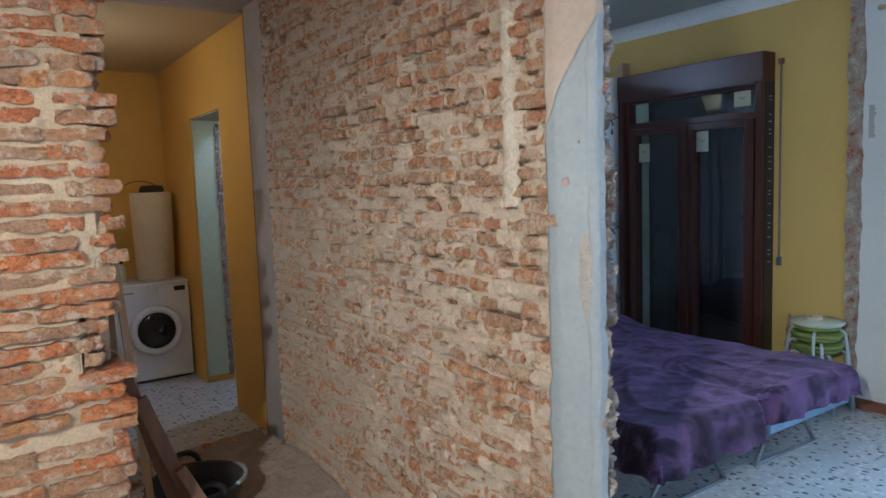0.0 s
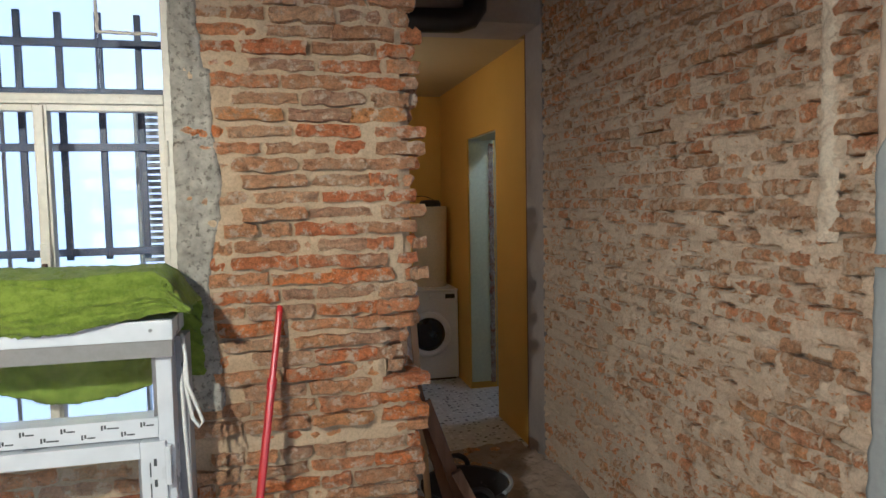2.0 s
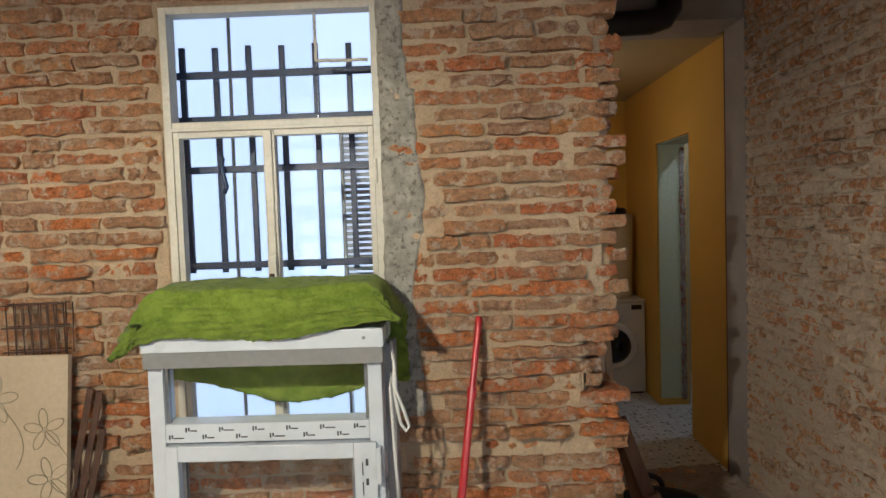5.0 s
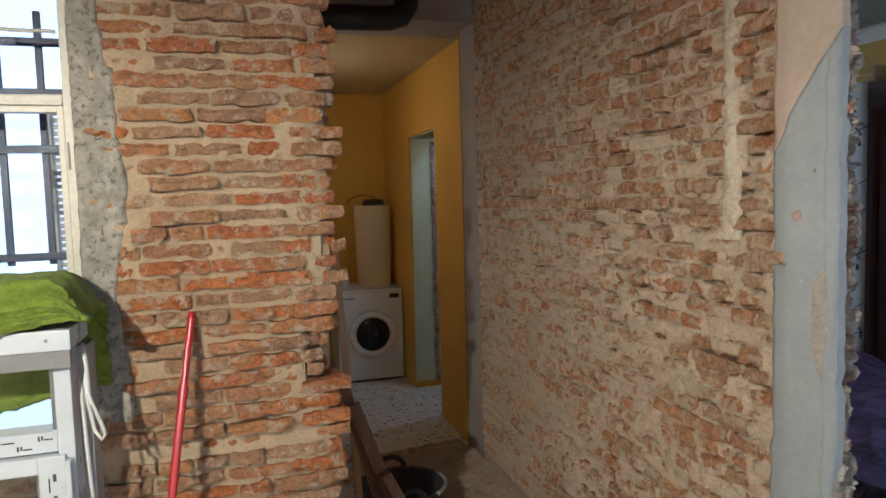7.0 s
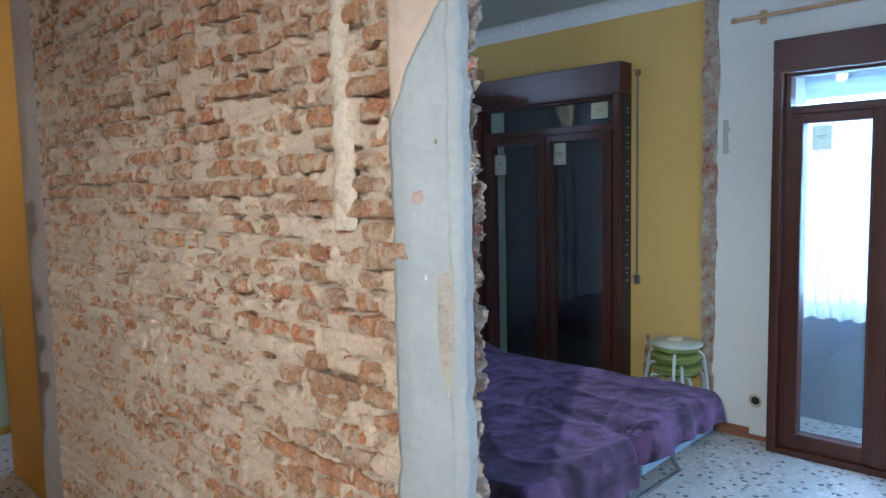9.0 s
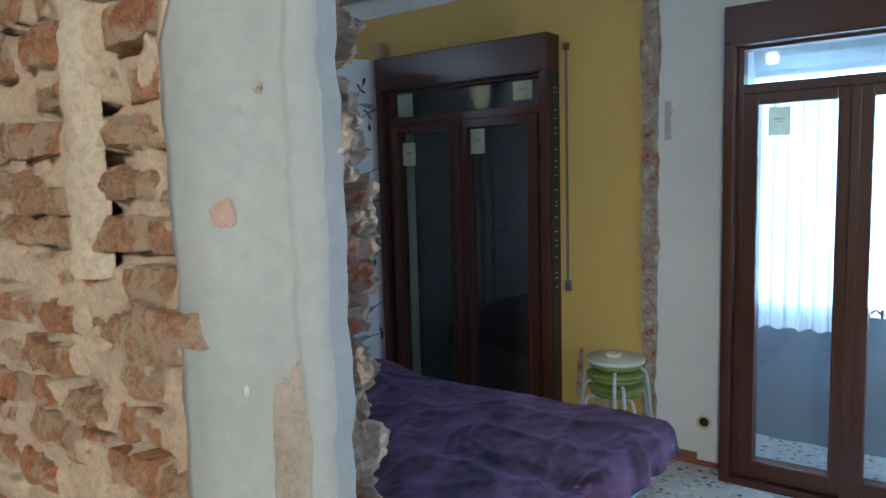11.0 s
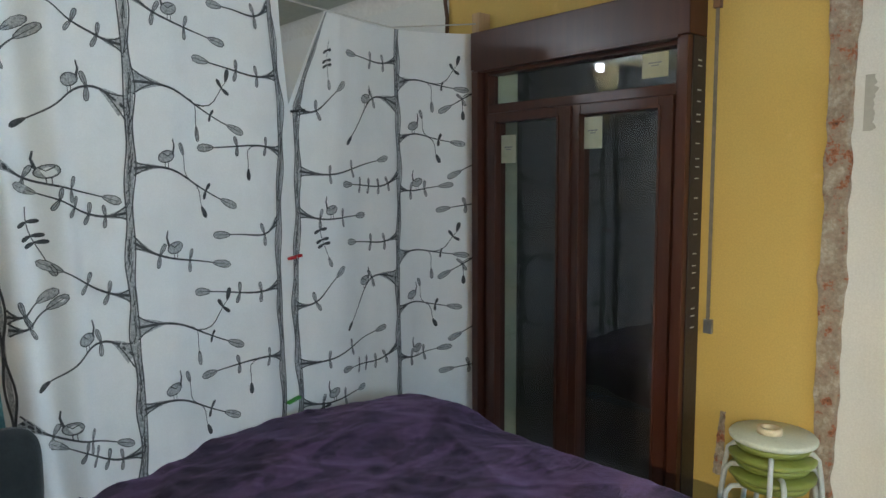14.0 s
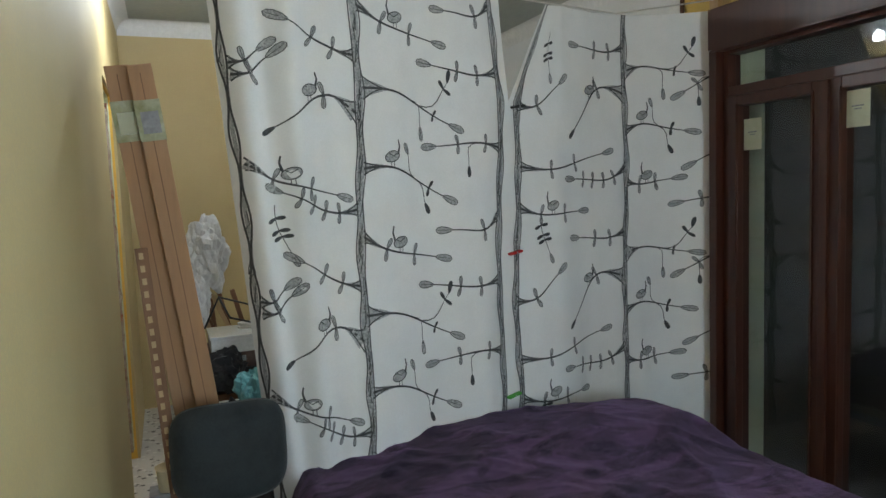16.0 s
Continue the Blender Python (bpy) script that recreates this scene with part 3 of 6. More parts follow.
structure("mortar_smear", bm, MORTAR_PART, "pinkish lime mortar smeared over old bricks", "wall")

# mortar filling an old pipe chase
bm = bmesh.new()


def chase_at(u, v):
    z = 1.53 + v * 1.33
    w = 0.030 + 0.012 * rough_at(2, 2, z, 4) + 0.009 * rough_at(2, 5, z, 17)
    y = 1.822 + 0.010 * rough_at(6, 1, z, 3) + (u - 0.5) * 2 * w
    k = math.sin(u * math.pi) ** 0.5
    return (PX - 0.012 - k * (0.020 + 0.012 * rough_at(1, y, z, 22) + 0.006 * rough_at(1, y, z, 60)), y, z)


sheet(bm, 14, 170, chase_at)
structure("mortar_chase", bm, CHASE_MORTAR, "lumpy pale mortar filling a wall chase", "wall patch")

# plaster left on the partition's end
bm = bmesh.new()


def plaster_at(u, z):
    left = 1.655 + 0.016 * rough_at(0, 0, z, 5) + 0.010 * rough_at(0, 4, z, 19)
    right = END_Y + 0.004 + 0.010 * rough_at(0, 8, z, 6) + 0.006 * rough_at(0, 9, z, 25)
    y = left + u * (right - left)
    turn = max(0.0, 1.615 - y) / 0.115
    return (PX - 0.024 + 0.062 * turn ** 1.3 - 0.0012 * rough_at(0, y, z, 20), y, z)


def slant(u):
    return 1.76 + 0.30 * u


def plaster_piece(upper, material, name, label):
    bm = bmesh.new()
    at = (lambda u, v: plaster_at(u, slant(u) + v * (2.86 - slant(u)))) if upper else (lambda u, v: plaster_at(u, v * slant(u)))
    sheet(bm, 14, 50 if upper else 110, at, thick=0.024, back=(1, 0, 0))
    structure(name, bm, material, label, "plaster")


# Grey-blue up to the slanted edge, brown above it.
plaster_piece(False, PLASTER_GREY, "plaster_end", "cracked white plaster, coloured grey-blue, left on a brick wall")
plaster_piece(True, PLASTER_BROWN, "plaster_end_upper", "brown plaster above the slanted edge on a brick wall")

# marks on the plaster: a pink stain, a hacked patch and a few nicks
def plaster_mark(name, y0, z0, half_y, half_z, seed, material, label, out=0.0035, bumps=0.0):
    bm = bmesh.new()

    def at(u, v):
        r, a = u, v * 2 * math.pi
        k = 1 + 0.35 * rough_at(math.cos(a), math.sin(a), 0, 1.6, seed) + 0.2 * rough_at(math.cos(a), math.sin(a), 0, 5, seed)
        y, z = y0 + r * half_y * k * math.cos(a), z0 + r * half_z * k * math.sin(a)
        turn = max(0.0, 1.615 - y) / 0.115
        return (PX - 0.024 + 0.062 * turn ** 1.3 - out * (1 - u ** 6) - 0.0016 * (u ** 6) - bumps * abs(rough_at(0, y, z, 70)) * (1 - u), y, z)
    sheet(bm, 14 if bumps else 5, 48, at)
    structure(name, bm, material, label, "plaster mark")


plaster_mark("plaster_stain", 1.585, 1.602, 0.012, 0.014, 2.0, surface("pink_filler", (0.37, 0.25, 0.215), (0.42, 0.31, 0.27), 60, 160, 0.9, 0.2), "pinkish filler spot on white plaster")
plaster_mark("plaster_hacked", 1.533, 1.33, 0.021, 0.135, 5.0, mortar_material("dull_grey_mortar", (0.50, 0.45, 0.39), (0.56, 0.50, 0.44), (0.42, 0.34, 0.27)), "hacked patch showing rough mortar in the plaster", 0.004, 0.016)
plaster_mark("plaster_nick", 1.573, 1.437, 0.0025, 0.006, 7.0, surface("paint_drip", (0.50, 0.51, 0.51), (0.56, 0.57, 0.57), 40, 120, 0.6, 0.05), "white drip of paint on the plaster")
plaster_mark("plaster_nick", 1.550, 1.715, 0.004, 0.006, 9.0, CEMENT, "small grey nick in the plaster")
# a second coat of plaster that stands proud along the broken edge
bm = bmesh.new()


def lip_at(u, v):
    z = 0.02 + v * 1.98
    wide = 0.026 + 0.008 * rough_at(0, 8, z, 4) + 0.006 * rough_at(0, 2, z, 17)
    y = END_Y + 0.006 + 0.010 * rough_at(0, 8, z, 6) + u * wide
    turn = max(0.0, 1.615 - y) / 0.115
    rim = 1 if 0.1 < u < 0.85 else 0
    return (PX - 0.024 + 0.062 * turn ** 1.3 - 0.0015 - rim * (0.004 + 0.002 * rough_at(0, y, z, 30)), y, z)


sheet(bm, 8, 200, lip_at)
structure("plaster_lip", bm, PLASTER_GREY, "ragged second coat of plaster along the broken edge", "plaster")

# broken masonry of the partition's end
bm = bmesh.new()


def broken_at(u, v):
    z = v * 2.86
    a, c, b = Vector((PX + 0.035, END_Y + 0.008)), Vector((1.79, 1.57)), Vector((1.95, 1.93))
    p = a.lerp(c, u / 0.5) if u < 0.5 else c.lerp(b, u / 0.5 - 1)
    k = min(1, u * 9) * min(1, (1 - u) * 4)
    q = Vector((p.x * 46, p.y * 46, z * 36))
    q += 0.5 * Vector((rough_at(p.x, p.y, z, 9), rough_at(p.x, p.y, z, 9, 4), rough_at(p.x, p.y, z, 9, 7)))
    dist, where = noise.voronoi(q)
    block = noise.cell(where[0] * 3.1)
    d = 0.020 * block + 0.026 * min(0.25, dist[1] - dist[0]) + 0.022 * rough_at(p.x, p.y, z, 12) + 0.010 * rough_at(p.x, p.y, z, 60, 5) + 0.009 * rough_at(p.x, p.y, z, 130, 2) - 0.004
    n = Vector((0.35, -0.94)).lerp(Vector((0.9, -0.43)), max(0, min(1, (u - 0.3) * 2.5)))
    q = p + n * d * k
    return (q.x, q.y, z)


sheet(bm, 60, 560, broken_at, smooth=False)
structure("broken_end", bm, RUBBLE, "broken brick and mortar at a wall end", "masonry")

# ---- window of the brick room ----


def brick_room_window():
    win = thing("window_1", (-0.56, 2.53, WZ0), "old cream-painted wooden window with a broken corner pane", "window", kind="structure")
    y0, y1 = 2.485, 2.535
    xa, xb = WX0 + 0.026, WX1 - 0.024
    part("window_frame", boxes((WX0, xa, y0, y1 + 0.02, WZ0, WZ1), (xb, WX1, y0, y1 + 0.02, WZ0, WZ1),
                               (xa, xb, y0, y1 + 0.02, WZ1 - 0.024, WZ1), (xa, xb, y0, y1 + 0.02, WZ0, WZ0 + 0.03), bevel=0.004), CREAM_PAINT, win)
    part("transom", boxes((xa, xb, y0 + 0.003, y1, 1.984, 2.013), bevel=0.006), CREAM_PAINT, win)
    part("drip_moulding", boxes((xa, xb, y0 - 0.008, y0 + 0.003, 1.980, 1.992), bevel=0.003), CREAM_PAINT, win)
    mid = -0.572
    for x0, x1 in ((xa + 0.001, mid - 0.001), (mid + 0.001, xb - 0.001)):
        part("sash", boxes((x0, x0 + 0.019, y0 + 0.006, y1, WZ0 + 0.032, 1.981), (x1 - 0.019, x1, y0 + 0.006, y1, WZ0 + 0.032, 1.981),
                           (x0 + 0.019, x1 - 0.019, y0 + 0.006, y1, 1.960, 1.981), (x0 + 0.019, x1 - 0.019, y0 + 0.006, y1, WZ0 + 0.032, WZ0 + 0.07), bevel=0.003), CREAM_PAINT, win)
        p = part("pane", boxes((x0 + 0.017, x1 - 0.017, 2.516, 2.520, WZ0 + 0.06, 1.965)), GLASS, win)
        p.visible_shadow = False
    part("cover_strip", boxes((mid - 0.012, mid + 0.012, y0 - 0.006, y0 + 0.006, WZ0 + 0.04, 1.976), bevel=0.003), CREAM_PAINT, win)
    for z in (1.83, 1.30):
        part("hinge", rod(bmesh.new(), (WX1 - 0.020, y0 - 0.005, z - 0.04), (WX1 - 0.020, y0 - 0.005, z + 0.04), 0.006, seg=10), CREAM_PAINT, win)
    p = part("pane", boxes((xa - 0.003, -0.405, 2.516, 2.520, 2.010, WZ1 - 0.02)), GLASS, win)
    p.visible_shadow = False
    bm = bmesh.new()
    pts = [(-0.405 + 0.003 * rough_at(i, 3, 1, 0.9), 2.513, 2.366 - 0.01 * i) for i in range(17)] + [(-0.40 + 0.012 * i, 2.513, 2.203 + 0.004 * rough_at(i, 2, 1, 0.7)) for i in range(15)]
    tube(bm, pts, 0.006, 6)
    part("putty", bm, CREAM_PAINT, win, "hardened putty round the missing pane")
    latch = part("latch", boxes((mid - 0.014, mid + 0.014, 2.466, 2.479, 1.475, 1.56), bevel=0.003), CREAM_PAINT, win)
    part("knob", boxes((mid - 0.006, mid + 0.006, 2.448, 2.466, 1.480, 1.50), bevel=0.002), RUST, latch)
    return win


brick_room_window()


def window_grille():
    g = thing("window_grille", (-0.63, 2.70, 1.2), "dark blue painted iron bars outside the window", "window grille")
    for i in range(7):
        x = -0.930 + 0.1213 * i
        part("bar", boxes((x - 0.0105, x + 0.0105, 2.692, 2.708, 1.49, 2.31 - 0.004 * (i % 2)), bevel=0.002), BLUE_IRON, g)
    for z in (2.205, 2.045, 1.865, 1.517):
        part("crossbar", boxes((-1.0, -0.16, 2.676, 2.692, z - 0.013, z + 0.013), bevel=0.002), BLUE_IRON, g)
    bm = bmesh.new()
    tube(bm, [(-0.80, 2.66, 1.93), (-0.785, 2.655, 1.90), (-0.79, 2.655, 1.87), (-0.775, 2.655, 1.80), (-0.785, 2.655, 1.78)], 0.009)
    part("hook", bm, BLUE_IRON, g)


window_grille()
structure("ground_courtyard", boxes((-3.4, 0.29, 2.80, 4.3, -0.12, 0.0)), CEMENT, "grey cement courtyard floor", "ground")
# The courtyard wall glows by itself, its daylight put in as emission.
structure("backdrop", boxes((-3.4, 0.29, 4.3, 4.32, -0.5, 2.93)), COURTYARD_GLOW, "glowing backdrop for the daylit courtyard wall", "backdrop")
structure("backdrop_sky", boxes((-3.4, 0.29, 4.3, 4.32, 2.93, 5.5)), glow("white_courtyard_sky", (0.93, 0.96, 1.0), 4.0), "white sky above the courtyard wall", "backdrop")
bm = boxes((-0.535, -0.52, 3.66, 3.72, 0.0, 2.14))
lou = thing("louvre_shutter", (-0.3, 3.7, 0.0), "pale grey louvred shutter across the courtyard", "shutter")
part("stile", bm, WHITE_METAL, lou)
for i in range(40):
    z = 0.95 + i * 0.03
    part("slat", boxes((-0.52, -0.02, 3.69, 3.70, z, z + 0.022)), WHITE_METAL, lou)
bm = bmesh.new()
tube(bm, [(-0.92, 3.2, 0.5), (-0.925, 3.2, 1.6), (-0.915, 3.2, 2.9)], 0.008)
tagged(part("courtyard_cable", bm, WHITE_CABLE), "grey cable hanging down the courtyard", "cable")


# ---- new window unit with the towel ----
def pvc_unit():
    u = thing("pvc_window_unit", (-0.54, 2.3, 0), "new white plastic window unit leaning below the window", "window unit")
    x0, x1, y0, y1 = -0.895, -0.19, 2.215, 2.30
    part("outer_frame", boxes((x0, x0 + 0.045, y0, y1, 0, 1.292), (x1 - 0.042, x1, y0, y1, 0, 1.292), (x0 + 0.045, x1 - 0.042, y0, y1, 1.25, 1.292),
                              (x0 + 0.045, x1 - 0.042, y0, y1, 1.015, 1.072), (x0 + 0.045, x1 - 0.042, y0, y1, 0, 0.05), bevel=0.004), PVC, u)
    part("sash_frame", boxes((x0 + 0.047, x0 + 0.085, y0 - 0.018, y1 - 0.02, 0.06, 1.008), (x1 - 0.09, x1 - 0.022, y0 - 0.018, y1 - 0.02, 0.06, 1.008),
                             (x0 + 0.085, x1 - 0.09, y0 - 0.018, y1 - 0.02, 0.962, 1.008), (x0 + 0.085, x1 - 0.09, y0 - 0.018, y1 - 0.02, 0.06, 0.13), bevel=0.004), PVC, u)
    for z0, z1 in ((1.072, 1.25), (0.13, 0.962)):
        p = part("pane", boxes((x0 + 0.04 if z0 > 1 else x0 + 0.08, x1 - 0.04 if z0 > 1 else x1 - 0.088, 2.255, 2.263, z0 - 0.004, z1 + 0.004)), GLASS, u)
        p.visible_shadow = False
        xb = x0 + (0.045 if z0 > 1 else 0.085)
        part("glazing_bead", boxes((xb, xb + 0.011, y0 + 0.012, y0 + 0.03, z0, z1)), STEEL, u)
        xb = x1 - (0.054 if z0 > 1 else 0.102)
        part("glazing_bead", boxes((xb, xb + 0.011, y0 + 0.012, y0 + 0.03, z0, z1)), STEEL, u)
    part("side_profile", boxes((x1 - 0.004, x1 + 0.03, y1 + 0.002, y1 + 0.10, 0, 1.285), bevel=0.003), surface("grey_profile", (0.36, 0.35, 0.34), (0.42, 0.41, 0.40), 3, 60, 0.5, 0.05), u, "grey side profile")
    part("hinge", boxes((x1 - 0.022, x1 - 0.008, y0 - 0.03, y0, 0.885, 0.995), bevel=0.004), PVC, u)
    part("screw_cap", rod(bmesh.new(), (x1 - 0.045, y0 - 0.034, 1.326), (x1 - 0.045, y0 - 0.030, 1.326), 0.005, seg=10), STEEL, u)
    part("shutter_box", boxes((x0 - 0.005, x1 + 0.012, y0 - 0.03, y1 + 0.11, 1.296, 1.352), bevel=0.005), PVC, u, "white top board")
    # Dark grey strip paints the shade below the white top board.
    part("board_shade_strip", boxes((x0 - 0.002, x1 + 0.008, y0 - 0.024, y0, 1.248, 1.296), bevel=0.002), surface("grey_shadow_profile", (0.24, 0.23, 0.22), (0.28, 0.27, 0.26), 3, 60, 0.5, 0.05), u, "dark grey strip for the shade under the top board")
    # printed marks on the protective film
    random.seed(5)
    for i in range(12):
        x = x0 + 0.055 + i * 0.051
        z = 1.044 + (0.011 if i % 2 else -0.011)
        w = 0.036 if i % 3 else 0.046
        part("film_mark", boxes((x, x + 0.005, y0 - 0.0012, y0 - 0.0002, z - 0.007, z + 0.007), (x + 0.008, x + 0.013, y0 - 0.0012, y0 - 0.0002, z - 0.004, z + 0.007), (x + 0.015, x + w, y0 - 0.0012, y0 - 0.0002, z - 0.005, z - 0.001)), INK, u)
    for i in range(9):
        z = 0.94 - i * 0.06
        part("film_mark", boxes((x1 - 0.055, x1 - 0.047, y0 - 0.0205, y0 - 0.0185, z, z + 0.02), (x1 - 0.066, x1 - 0.063, y0 - 0.0205, y0 - 0.0185, z - 0.03, z + 0.01)), INK, u)


pvc_unit()


def draped_towel():
    """A terry towel over the top board: front drop, top, back drop."""
    bm = bmesh.new()
    x0, x1 = -0.945, -0.125

    def at(u, v):
        x = x0 + u * (x1 - x0)
        n1, n2 = rough_at(x, 1, v, 6), rough_at(x, 4, v * 2, 14)
        front = 1.325 + 0.03 * u + 0.012 * math.sin(u * 9) + (0.02 * (u - 0.8) * 5 if u > 0.8 else 0)
        if u < 0.12:
            front -= 0.05 * (1 - u / 0.12)
        back = 1.13 + 0.035 * math.sin(u * 7 + 1) - 0.03 * u
        top = 1.425 + 0.06 * min(1, u * 7) * min(1, (1 - u) * 9) + 0.008 * n1
        if u < 0.1:
            top -= 0.10 * (1 - u / 0.1) ** 1.5
        if u > 0.93:
            top -= 0.05 * (u - 0.93) / 0.07
        if v < 0.42:
            k = v / 0.42
            y, z = 2.168 - 0.018 * math.sin(k * math.pi) + 0.012 * n1, front + (top - front) * k
        elif v < 0.66:
            k = (v - 0.42) / 0.24
            y, z = 2.168 + 0.25 * k, top + 0.012 * math.sin(k * math.pi)
        else:
            k = (v - 0.66) / 0.34
            y, z = 2.418 + 0.006 * n2, top - (top - back) * k
        return (x + 0.012 * n2 + (-0.03 if u < 0.1 and v < 0.2 else 0), y + 0.008 * n2, z + 0.004 * rough_at(x, v, 2, 40))
    sheet(bm, 170, 120, at)
    for v in bm.verts:
        v.co += Vector((rough_at(*v.co, 110), rough_at(*v.co, 110, 7), rough_at(*v.co, 110, 11))) * 0.0038
    return tagged(part("towel", bm, GREEN_TOWEL), "bright green terry towel draped over the window unit", "towel")


tw = draped_towel()
so = tw.modifiers.new("thickness", "SOLIDIFY")
so.thickness = 0.008

bm = bmesh.new()
tube(bm, [(-0.165, 2.26, 1.30), (-0.155, 2.24, 1.24), (-0.150, 2.22, 1.16), (-0.125, 2.215, 1.09), (-0.112, 2.215, 1.05), (-0.122, 2.215, 1.035), (-0.140, 2.22, 1.06), (-0.155, 2.225, 1.15),
          (-0.162, 2.23, 1.22), (-0.166, 2.22, 1.16), (-0.160, 2.21, 1.02), (-0.155, 2.21, 0.90), (-0.150, 2.21, 0.80)], 0.0055)
tagged(part("loose_cable", bm, WHITE_CABLE), "white cable looped down beside the window unit", "cable")

bm = bmesh.new()
pole = thing("red_pole", (0.0, 2.02, 0), "red metal pole leaning on the brick wall", "pole")
a, b = Vector((-0.075, 2.03, 0.0)), Vector((0.112, 2.462, 1.335))
part("shaft", rod(bmesh.new(), a, a.lerp(b, 0.82), 0.0125), RED, pole)
part("upper_tube", rod(bmesh.new(), a.lerp(b, 0.815), a.lerp(b, 0.985), 0.0105), RED, pole)
part("collar", rod(bmesh.new(), a.lerp(b, 0.81), a.lerp(b, 0.835), 0.0155), RED, pole)
part("tip", rod(bmesh.new(), a.lerp(b, 0.985), b, 0.0125, 0.008), RED, pole)

# things beside the window unit
bd = thing("patterned_board", (-1.4, 2.3, 0), "cream board with olive flower outlines leaning on the wall", "board")
lean = pose(-1.52, 2.27, 0, -7.5, 0, 0)
part("panel", box(bmesh.new(), -0.28, 0.265, -0.012, 0.012, 0, 1.265, 0.003, lean), BOARD, bd)
bm = bmesh.new()
random.seed(3)
for cx, cz in ((0.19, 1.02), (0.10, 0.72), (0.21, 0.86), (0.02, 1.12), (-0.08, 0.9), (0.17, 0.52), (0.2, 0.25), (0.0, 0.4)):
    s = random.uniform(0.035, 0.05)
    for k in range(5):
        ang = k * 1.257 + cx * 9
        c = Vector((cx + s * math.cos(ang), -0.0135, cz + s * math.sin(ang)))
        tube(bm, [lean @ (c + Vector((s * 0.85 * math.cos(t * 0.7) * math.cos(ang) - s * 0.4 * math.sin(t * 0.7) * math.sin(ang), 0, s * 0.85 * math.cos(t * 0.7) * math.sin(ang) + s * 0.4 * math.sin(t * 0.7) * math.cos(ang)))) for t in range(10)], 0.0013, 4)
    tube(bm, [lean @ Vector((cx + 0.1 * math.sin(t * 0.25), -0.0135, cz - t * 0.025)) for t in range(10)], 0.0013, 4)
part("flower_print", bm, BOARD_LINE, bd, "olive flower outlines")
rk = thing("wire_rack", (-1.35, 2.42, 1.265), "rusty wire rack standing on the patterned board", "wire rack")
for y in (2.40, 2.44):
    for k in range(8):
        part("wire", tube(bmesh.new(), [(-1.44 + k * 0.028, y, 1.262), (-1.44 + k * 0.028 + 0.006 * math.sin(k * 2.1), y, 1.43)], 0.0022, 5), RUST, rk)
    for z in (1.27, 1.35, 1.425):
        part("hoop", tube(bmesh.new(), [(-1.46, y, z), (-1.25, y - 0.004, z + 0.004)], 0.0025, 5), RUST, rk)
bars = thing("steel_angles", (-1.25, 2.38, 0), "dark rusty steel angle bars leaning on the brick wall", "steel bar")
for k, (dx, top) in enumerate(((0.0, 1.165), (0.028, 1.15), (0.055, 1.02))):
    m = Matrix.Translation((-1.425 + dx, 2.32 + 0.012 * k, 0)) @ Matrix.Rotation(radians(11), 4, "Y") @ Matrix.Rotation(radians(-5.5), 4, "X")
    part("bar", box(box(bmesh.new(), 0, 0.022, 0, 0.004, 0, top, 0, m), 0.0, 0.004, 0.004, 0.02, 0, top, 0, m), RUST, bars)

# ---- passage and corridor ----
bm = bmesh.new()
pts = [(0.52, 3.98, 2.66), (0.9, 3.98, 2.665), (1.12, 3.98, 2.67), (1.19, 3.98, 2.69), (1.225, 3.985, 2.74), (1.235, 3.99, 2.872)]
tube(bm, pts, 0.068, 20)
tagged(part("waste_pipe", bm, BLACK_PLASTIC), "thick black plastic pipe under the ceiling", "pipe")


def rubber_tub():
    t = thing("rubber_tub", (0.98, 3.42, 0), "black rubber builder's tub with a dusty rim", "tub")
    part("bowl", lathe(bmesh.new(), [(0.0, 0.0), (0.13, 0.0), (0.15, 0.02), (0.215, 0.22), (0.228, 0.235), (0.228, 0.25), (0.205, 0.245), (0.14, 0.03), (0.0, 0.025)], (0.98, 3.42, 0.005), 36), BLACK_RUBBER, t)
    for s in (1, -1):
        bm = bmesh.new()
        tube(bm, [(0.98 + 0.07 * math.cos(a) * 1.0, 3.42 + s * 0.225, 0.245 + 0.065 * math.sin(a)) for a in [math.pi * i / 12 for i in range(13)]], 0.014)
        part("handle", bm, BLACK_RUBBER, t)
    bm = bmesh.new()
    tube(bm, [(0.98 + 0.226 * math.cos(a), 3.42 + 0.226 * math.sin(a), 0.256) for a in [-0.9 + 1.3 * i / 14 for i in range(15)]], 0.010, 6)
    part("rim_splash", bm, PLASTER_GREY, t, "white plaster dried on the rim")


rubber_tub()

bm = bmesh.new()


def heap_at(u, v):
    y, x = 2.2 + v * 2.3, PX - 0.025 - u * 0.62
    h = 0.13 * math.exp(-((v - 0.62) / 0.3) ** 2) * (1 - u) ** 1.5
    h += 0.035 * (1 - u) * abs(rough_at(x, y, 0, 11)) + 0.02 * (1 - u) * abs(rough_at(x, y, 0, 30, 2))
    return (x, y, 0.002 + h)


sheet(bm, 40, 90, heap_at, smooth=False)
tagged(part("rubble_heap", bm, DUST), "heap of plaster dust and brick rubble on the floor", "rubble", kind="stuff")
random.seed(11)
chunks = bmesh.new()
for i in range(150):
    y = random.uniform(2.7, 4.5)
    x = random.uniform(0.75, 1.55)
    s = random.uniform(0.012, 0.045)
    lo = len(chunks.verts)
    r = bmesh.ops.create_icosphere(chunks, subdivisions=1, radius=s)
    for v in r["verts"]:
        v.co = Vector((x + v.co.x * random.uniform(0.7, 1.3), y + v.co.y * random.uniform(0.7, 1.3), max(0.001, s * 0.4 + v.co.z * 0.7)))
tagged(part("brick_chips", chunks, BRICK_MANY), "loose brick chips scattered on the dusty floor", "rubble", kind="stuff")

